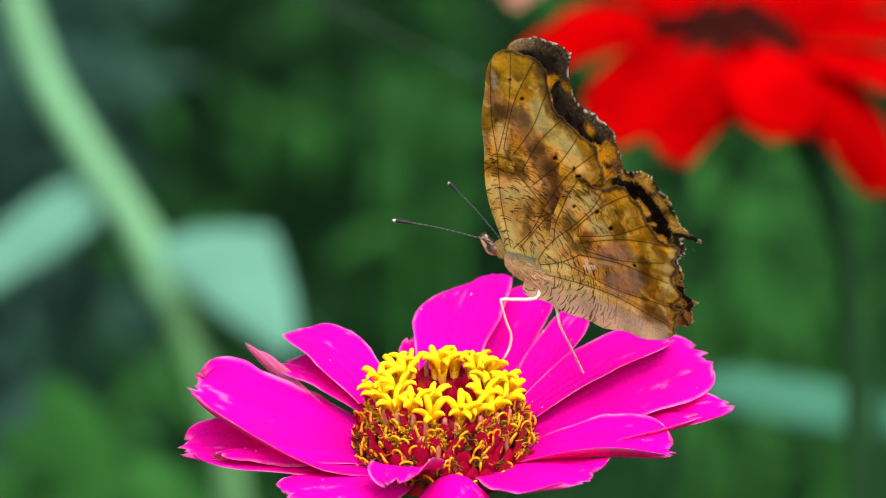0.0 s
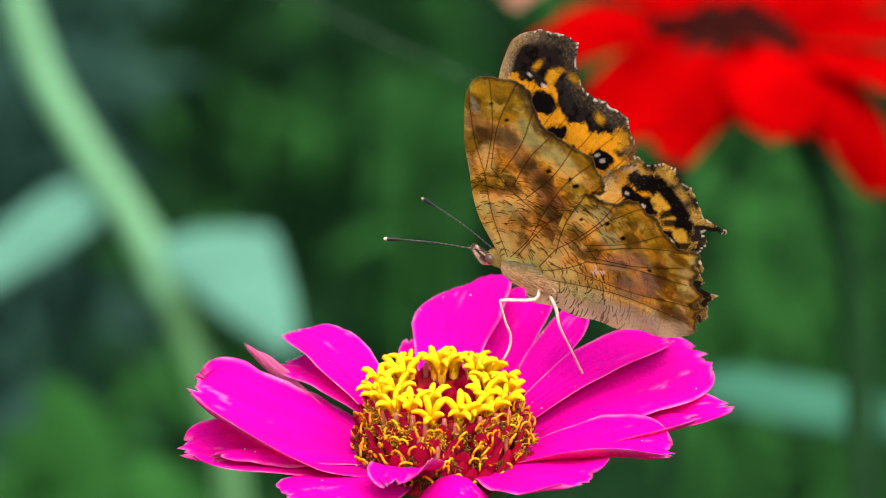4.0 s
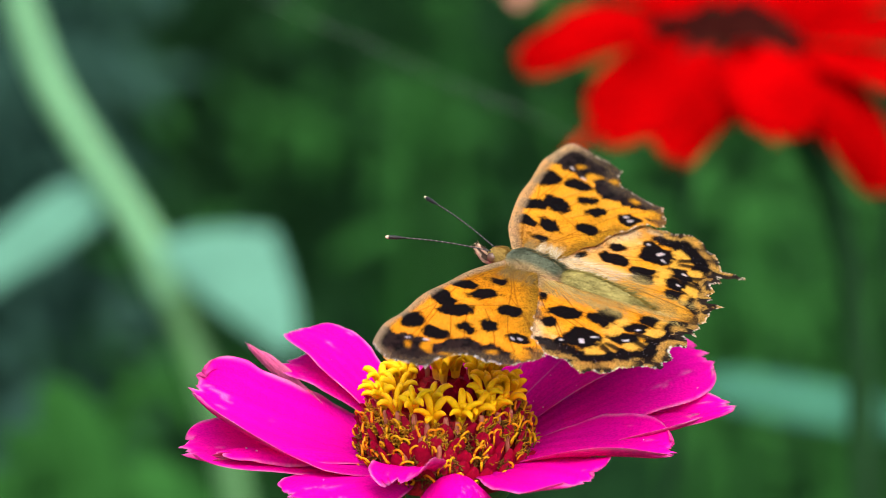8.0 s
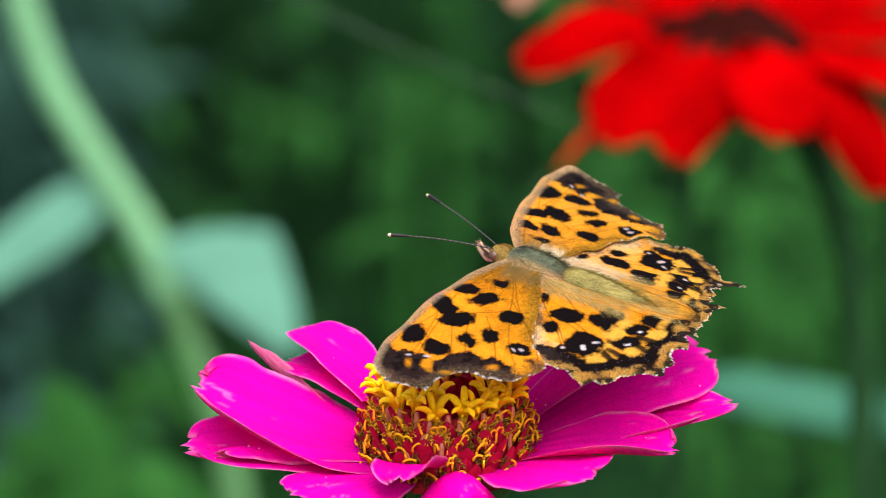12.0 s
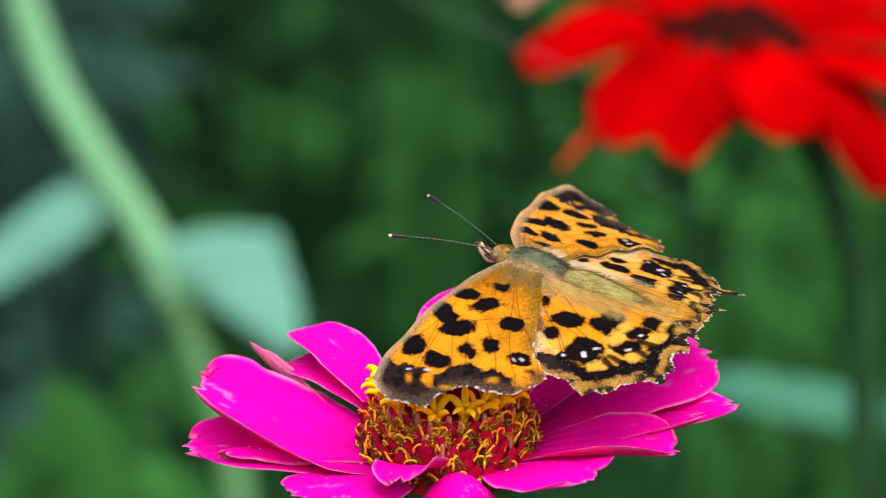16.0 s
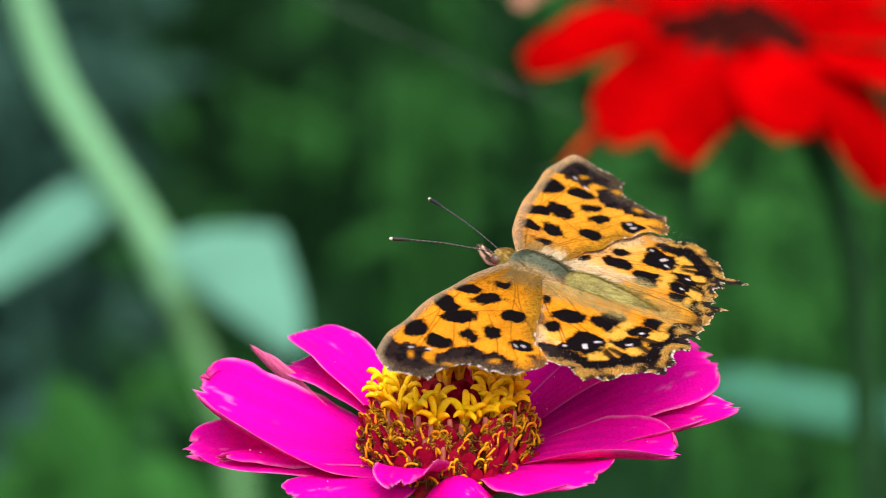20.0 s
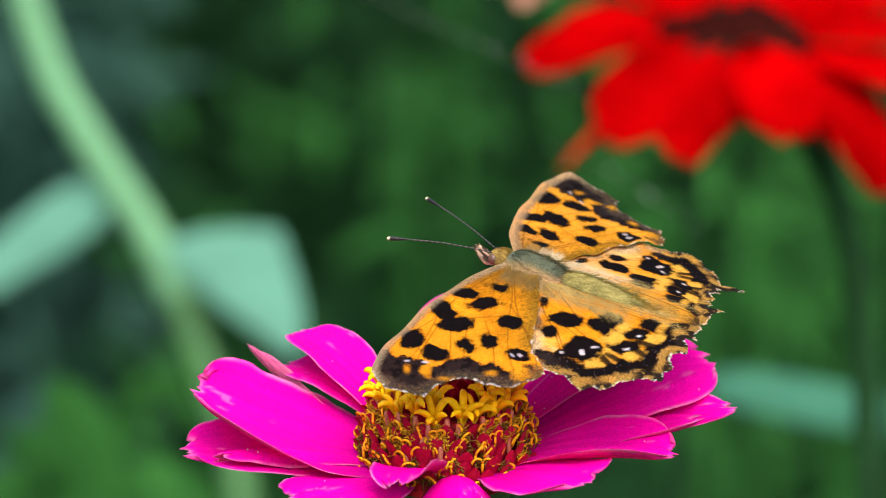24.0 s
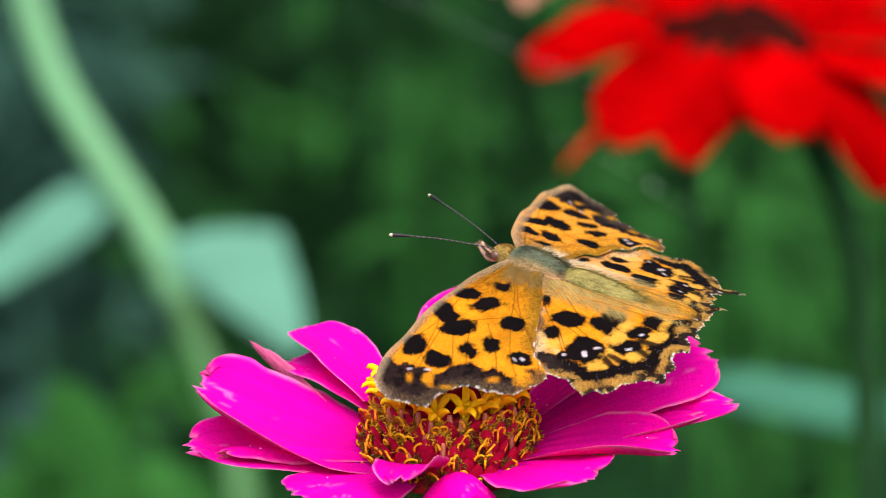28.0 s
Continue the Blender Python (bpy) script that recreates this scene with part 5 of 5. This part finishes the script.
def blade(line, near, far, bend=0.15, kite=False):
    """A leaf blade along a midrib on the stage, with its own half width on either side; mm."""
    p = curve_points(line, 22)
    verts, faces = [], []
    for i in range(22):
        s = i / 21
        d = p[min(i + 1, 21)] - p[max(i - 1, 0)]
        d = d / np.linalg.norm(d)
        side = np.cross(d, (0.0, 0.3, 1.0))
        side /= np.linalg.norm(side)
        prof = min(s / 0.48, (1 - s) / 0.52) ** 0.75 if kite else math.sin(math.pi * min(1, 0.03 + 0.97 * s ** 0.8)) ** 0.7
        for t in np.linspace(-1, 1, 9):
            w = (near if t < 0 else far) * prof
            q = p[i] + side * w * t + np.array((0, 0, -bend * abs(w * t) + 0.3 * math.cos(9 * t)))
            verts.append(on_stage(*q))
    for i in range(21):
        for j in range(8):
            a = i * 9 + j
            faces.append((a, a + 9, a + 10, a + 1))
    n = len(verts)
    thick = STAGE.to_3x3() @ Vector((0, 0, -0.5))
    verts += [v + thick for v in verts]
    faces += [tuple(i + n for i in q[::-1]) for q in faces]
    return mesh_of("leaf", verts, faces)


def deeper(p, far=1.28):
    """The same point of the stage seen from the lens, farther off."""
    return (p[0] * far, p[1] * far, FOCUS / MM + (p[2] - FOCUS / MM) * far)


plant = new("flower_plant")
tagged(plant, "pale green arching flower stem with broad leaves, out of focus", "plant")
line = [deeper(q) for q in ((-93, 62, -461), (-85.5, 38.5, -461), (-76, 21.5, -461), (-64.5, 3.5, -461), (-57.5, -12, -461), (-50.8, -29, -461), (-44, -56, -461), (-40, -110, -465))]
foot = STAGE.inverted() @ Vector((on_stage(*line[-1]).x + 0.03, on_stage(*line[-1]).y + 0.05, 0.0))
path = [on_stage(*q) for q in curve_points([*line, tuple(foot)], 60)]
v, f = tube(path[:30], np.linspace(4.2, 4.9, 30) * MM, 14)
part("stem", mesh_of("stem", v, f), M_PALE_STEM, plant, "pale green upper stem")
v, f = tube(path[29:], np.linspace(3.9, 4.4, 31) * MM, 14)
part("stem", mesh_of("stem", v, f), M_STEM, plant, "mid green lower stem")
part("leaf", blade([deeper(q) for q in ((-62, 0, -458), (-48, -10, -452), (-32.5, -23.5, -446))], 24, 3.2, kite=True), M_PALE, plant, "broad pale green leaf")
part("leaf", blade([deeper(q) for q in ((-73, 13, -462), (-87, 3, -458), (-112, -15, -452))], 8.0, 8.0), M_PALE, plant, "pale green strap-shaped leaf")
part("leaf", blade([deeper(q) for q in ((-62, -27, -470), (-68, -33, -470), (-75, -43, -475))], 5, 5), M_LEAF, plant, "small bright green leaf")
part("leaf", blade([deeper(q) for q in ((-62, 0, -462), (-69, -1, -466), (-77, -2, -470))], 3, 3), M_LEAF, plant)

low_plant = new("flower_plant")
tagged(low_plant, "bright green lower leaves of a plant, far out of focus", "plant")
for tip, wide, mat in (((-128, -72, -740), 13, M_LEAF), ((-60, -66, -770), 11, M_LEAF), ((-104, -34, -750), 9, M_LEAF), ((-112, -50, -720), 10, M_LEAF)):
    part("leaf", blade([(-88, -72, -760), ((tip[0] - 88) / 2, (tip[1] - 72) / 2 + 5, -752), tip], wide, wide), mat, low_plant)
base = on_stage(-88, -72, -760)
v, f = tube([base, base + Vector((0.0, 0.01, -0.1)), Vector((base.x + 0.01, base.y + 0.02, 0))], (0.002, 0.003, 0.004), 10)
part("stem", mesh_of("stem", v, f), M_LEAF, low_plant)

side_plant = new("flower_plant")
tagged(side_plant, "blue-green leaves of a plant beside the zinnia, out of focus", "plant")
part("leaf", blade([(66, -35, -760), (100, -41, -760), (165, -53, -760)], 6, 6), M_TEAL, side_plant)
part("leaf", blade([(150, -52, -760), (120, -60, -770), (90, -74, -780)], 6, 6), M_LEAF, side_plant, "darker green leaf")
base = on_stage(150, -52, -760)
v, f = tube([base, base + Vector((0.02, 0.02, -0.1)), Vector((base.x + 0.05, base.y + 0.05, 0))], (0.002, 0.003, 0.004), 10)
part("stem", mesh_of("stem", v, f), M_LEAF, side_plant)


# ---- a spider's thread between the stems, with drops on it ----
M_SILK = material("silk_white", (0.62, 0.70, 0.66), 0.4, 0.4, 0.3, grain=(900, 0.1), blotch=(200, 0.2))
spider_thread = new("spider_thread")
tagged(spider_thread, "fine pale spider thread with dew drops, out of focus", "thread")
# it hangs on the tip of the drooping red petal
hold = STAGE.inverted() @ RED_HOME @ Vector((-0.0415, -0.0284, -0.0140))
THREAD = [(-60, 66.5, -425), (-21.6, 49.5, -425), (-5.2, 42.2, -425), (7.8, 36.4, -425), (33, 25.2, -425)]
for line in (THREAD, [tuple(hold), (31.5, 11.6, -420), (39.5, 6.4, -420), (50, -0.5, -420)]):
    v, f = tube([on_stage(*q) for q in curve_points(line, 30)], [0.03 * MM] * 30, 6)
    part("strand", mesh_of("strand", v, f), M_SILK, spider_thread)
for x, y, z, r in ((31.5, 11.6, -420, 0.42), (39.5, 6.4, -420, 0.6)):
    v, f = blob([(-r, 0, 0.1 * r, 0.1 * r), (-0.6 * r, 0, 0.8 * r, 0.8 * r), (0.1 * r, 0, r, r), (0.7 * r, 0, 0.7 * r, 0.7 * r), (r, 0, 0.1 * r, 0.1 * r)], 10)
    part("drop", mesh_of("drop", v, f), M_SILK, spider_thread, "small dew drop", Matrix.Translation(on_stage(x, y, z)))
# it sways: seconds, millimetres down
SWAY = [(0, 0), (3, 2), (6, 0.4), (8, 4), (10, 7), (12.5, 0), (14.5, -6), (16, -7.9), (18, -3), (20, 0), (23, -3), (25, -7), (26, -9), (28, -6.7)]


# ---- motion ----
# the breeze: seconds, hundredths of a millimetre to the right and up
BREEZE = [
    (0, 0, 0), (0.5, 0, 0), (1, 0, -12), (1.5, 5, 0), (2, 0, 0), (2.5, 5, -7), (3, 2, -15), (3.5, -3, -10), (5.5, -17, -12), (6, -6, 0),
    (6.5, 26, 12), (7, -15, 0), (7.5, -9, 2), (8, -9, 2), (8.5, -12, 12), (9, -19, 12), (9.5, -27, 12), (10, -11, 17), (10.5, -18, 24),
    (11, -29, 29), (11.5, -8, 29), (12, 9, 32), (12.5, 3, 37), (14.5, -10, 24), (15, -14, 24), (15.5, -17, 24), (16, -8, 22), (16.5, -6, 19),
    (17, -6, 17), (17.5, -20, 5), (18, -19, 5), (18.5, -29, -12), (19, -30, -15), (19.5, -25, -22), (20, -29, -22), (20.5, -23, -25), (21, -43, -32),
    (21.5, -71, -32), (23.5, -113, -20), (24, -76, -17), (24.5, -40, 0), (25, -71, -7), (25.5, -42, 10), (26, -8, 27), (26.5, 6, 32), (27, -36, 24),
    (27.5, 4, 32), (28, -52, 32),
]
# the wing beats: seconds, degrees of each wing from the closed, upright position
BEATS = [
    (0, 1.8), (0.1, 2.2), (0.2, 5.5), (0.3, 12), (0.4, 16.5), (0.5, 22), (0.6, 27), (0.7, 39), (0.8, 45), (0.9, 43), (1, 39), (1.1, 27), (1.2, 20),
    (1.3, 19.5), (1.4, 20), (1.5, 22), (1.6, 35), (1.7, 50), (1.8, 63.2), (1.9, 61.6), (2, 49), (2.1, 26), (2.2, 16), (2.3, 17.5), (2.4, 23),
    (2.5, 39), (2.6, 53.1), (2.7, 67.6), (2.8, 83.5), (2.9, 87.7), (3, 84), (3.1, 76.3), (3.2, 64.8), (3.3, 51.3), (3.4, 31), (3.5, 16), (3.7, 9),
    (4.2, 14), (4.8, 20), (5.2, 30), (5.5, 50.5), (5.6, 58), (5.7, 70.3), (5.8, 83.2), (5.9, 92.4), (6, 97.5), (6.1, 96.5), (6.2, 93.6), (6.3, 88.1),
    (6.4, 82.4), (6.5, 77.5), (6.6, 74.5), (6.7, 73.8), (6.8, 77.9), (6.9, 87), (7, 93.5), (7.1, 98), (7.2, 97.5), (7.3, 95), (7.4, 91), (7.5, 86),
    (7.6, 81.7), (7.7, 78.4), (7.8, 78.9), (7.9, 83.3), (8, 90), (8.1, 95.5), (8.2, 98.6), (8.3, 98.6), (8.4, 97.7), (8.5, 94.7), (8.6, 91.3),
    (8.7, 88.7), (8.8, 86.7), (8.9, 90.3), (9, 94.2), (9.2, 98.7), (9.4, 97.7), (9.6, 95.2), (9.8, 95.3), (10, 99.3), (10.2, 98.4), (10.4, 94.4),
    (10.6, 95.5), (10.8, 100), (11, 100.1), (11.2, 96.1), (11.4, 96.6), (11.6, 100.6), (11.8, 100.1), (12, 97.1), (12.2, 97.2), (12.5, 102.2),
    (12.8, 98), (13.1, 102), (13.5, 98), (13.9, 102), (14.2, 98), (14.5, 100), (14.7, 97.5), (14.9, 101), (15.1, 102.9), (15.3, 101.4), (15.5, 98.5),
    (15.7, 99.4), (15.9, 102.9), (16.1, 101.4), (16.3, 99.4), (16.5, 97.4), (16.7, 100.8), (16.9, 103.7), (17.1, 102.2), (17.3, 99.7), (17.5, 97.6),
    (17.6, 96.1), (17.7, 93.6), (17.8, 90.1), (17.9, 85.5), (18, 82.8), (18.1, 82.8), (18.2, 86.4), (18.3, 92.4), (18.4, 96.8), (18.5, 96.2),
    (18.6, 93.7), (18.7, 89.7), (18.8, 85.6), (18.9, 81.9), (19, 84.5), (19.1, 89.2), (19.2, 92.6), (19.3, 95.1), (19.4, 94.5), (19.5, 93),
    (19.7, 89), (19.9, 90), (20.1, 95), (20.2, 92.5), (20.3, 88.5), (20.4, 85.4), (20.5, 85.9), (20.6, 92.4), (20.7, 95.9), (20.8, 98.9),
    (20.9, 97.8), (21, 95.8), (21.1, 93.3), (21.2, 89.3), (21.3, 86.8), (21.4, 88.8), (21.5, 91.8), (21.8, 97), (22.2, 90), (22.6, 97), (23, 89),
    (23.3, 96), (23.5, 91.6), (23.6, 86), (23.7, 87.6), (23.8, 93.1), (23.9, 97.1), (24, 98.1), (24.1, 97.2), (24.2, 93.8), (24.3, 88.8),
    (24.4, 81.6), (24.5, 65.9), (24.6, 43.6), (24.7, 41), (24.8, 41), (24.9, 42.3), (25, 54.1), (25.1, 70.4), (25.2, 85.9), (25.3, 93.5),
    (25.4, 96.1), (25.5, 95.7), (25.6, 93.2), (25.7, 90.8), (25.8, 86.9), (25.9, 81.6), (26, 78.4), (26.1, 73.7), (26.2, 73.1), (26.3, 77.3),
    (26.4, 86.6), (26.5, 95.6), (26.6, 100.1), (26.7, 100.1), (26.8, 98), (26.9, 94.5), (27, 91.5), (27.1, 83.5), (27.2, 74), (27.3, 62),
    (27.4, 50.6), (27.5, 48.7), (27.6, 57.1), (27.7, 71.4), (27.8, 87.6), (27.9, 97.1), (28, 102.6),
]


# the butterfly turns on the flower in the second second: seconds, share of the first stance
TURN = [(0, 1), (1.45, 1), (1.6, 0.55), (1.7, -0.15), (2.5, -0.18), (3.5, -0.08), (5.5, 0), (28, 0)]


# at rest it leans over a little: seconds, degrees
ROLL = [(0, 3.3), (0.15, 3.0), (0.5, 0), (28, 0)]


def stance(share, roll=0.0):
    """The body's pose between its first stance (1) and the one it keeps (0), leaning over by roll."""
    turn = Vector([radians(a) * share for a in (-1.686, -10.582, -5.996)])
    spin = Matrix.Rotation(turn.length, 4, turn.normalized()) if turn.length > 1e-6 else Matrix.Identity(4)
    inner = STAGE.inverted() @ BODY
    at = inner.translation.copy()
    inner.translation = (0, 0, 0)
    return STAGE @ Matrix.Translation(at + Vector((0.155, 0.65, 0)) * share) @ spin @ inner @ pose(0, 0, 0, roll, 0, 0)


def motions():
    walk(spider_thread, [(t, Matrix.Translation(STAGE.to_3x3() @ Vector((-0.3 * y, -y, 0)))) for t, y in SWAY])
    walk(zinnia, [(t, Matrix.Translation(breeze(t)) @ head_axis_home) for t, x, y in BREEZE])
    times = sorted({t for t, *rest in BREEZE} | {t for t, share in TURN} | {t for t, roll in ROLL})
    roll_at = lambda t: float(np.interp(t, [q[0] for q in ROLL], [q[1] for q in ROLL]))
    share_at = lambda t: float(np.interp(t, [q[0] for q in TURN], [q[1] for q in TURN]))
    walk(butterfly, [(t, Matrix.Translation(breeze(t)) @ stance(share_at(t), roll_at(t))) for t in times])
    for leg in LEGS:
        walk(leg, [(t, stance(share_at(t), roll_at(t)).inverted() @ BODY) for t in sorted({q[0] for q in TURN} | {q[0] for q in ROLL})])
    for (side, fore), wing in WINGS.items():
        rows = []
        for t, a in BEATS:
            # the pair is not quite even; the hind wings trail half-way through the beat
            a += side * (1.5 * max(0, 1 - a / 12) + 0.8 * min(1, max(0, (a - 60) / 30)))
            a -= 0.8 * (side < 0) * math.exp(-((a - 45) / 10) ** 2)
            if not fore:
                a += 1.5 + 7.5 * math.exp(-((a - 55) / 14) ** 2)
            # closed wings slide over one another
            shut = max(0, 1 - abs(a) / 15)
            sweep = ((3.2 if side > 0 else 2.8) if fore else -3.0) * shut
            if side < 0 and fore:
                sweep = max(sweep, (3.5 + 1.5 * math.exp(-((a - 18) / 8) ** 2)) * min(1, a / 8) * share_at(t))
            rows.append((t, pose(0, side * HINGE * MM, 0, -side * a, 0, 0) @ pose(0, 0, 0, 0, sweep, 0)))
        walk(wing, rows)


motions()
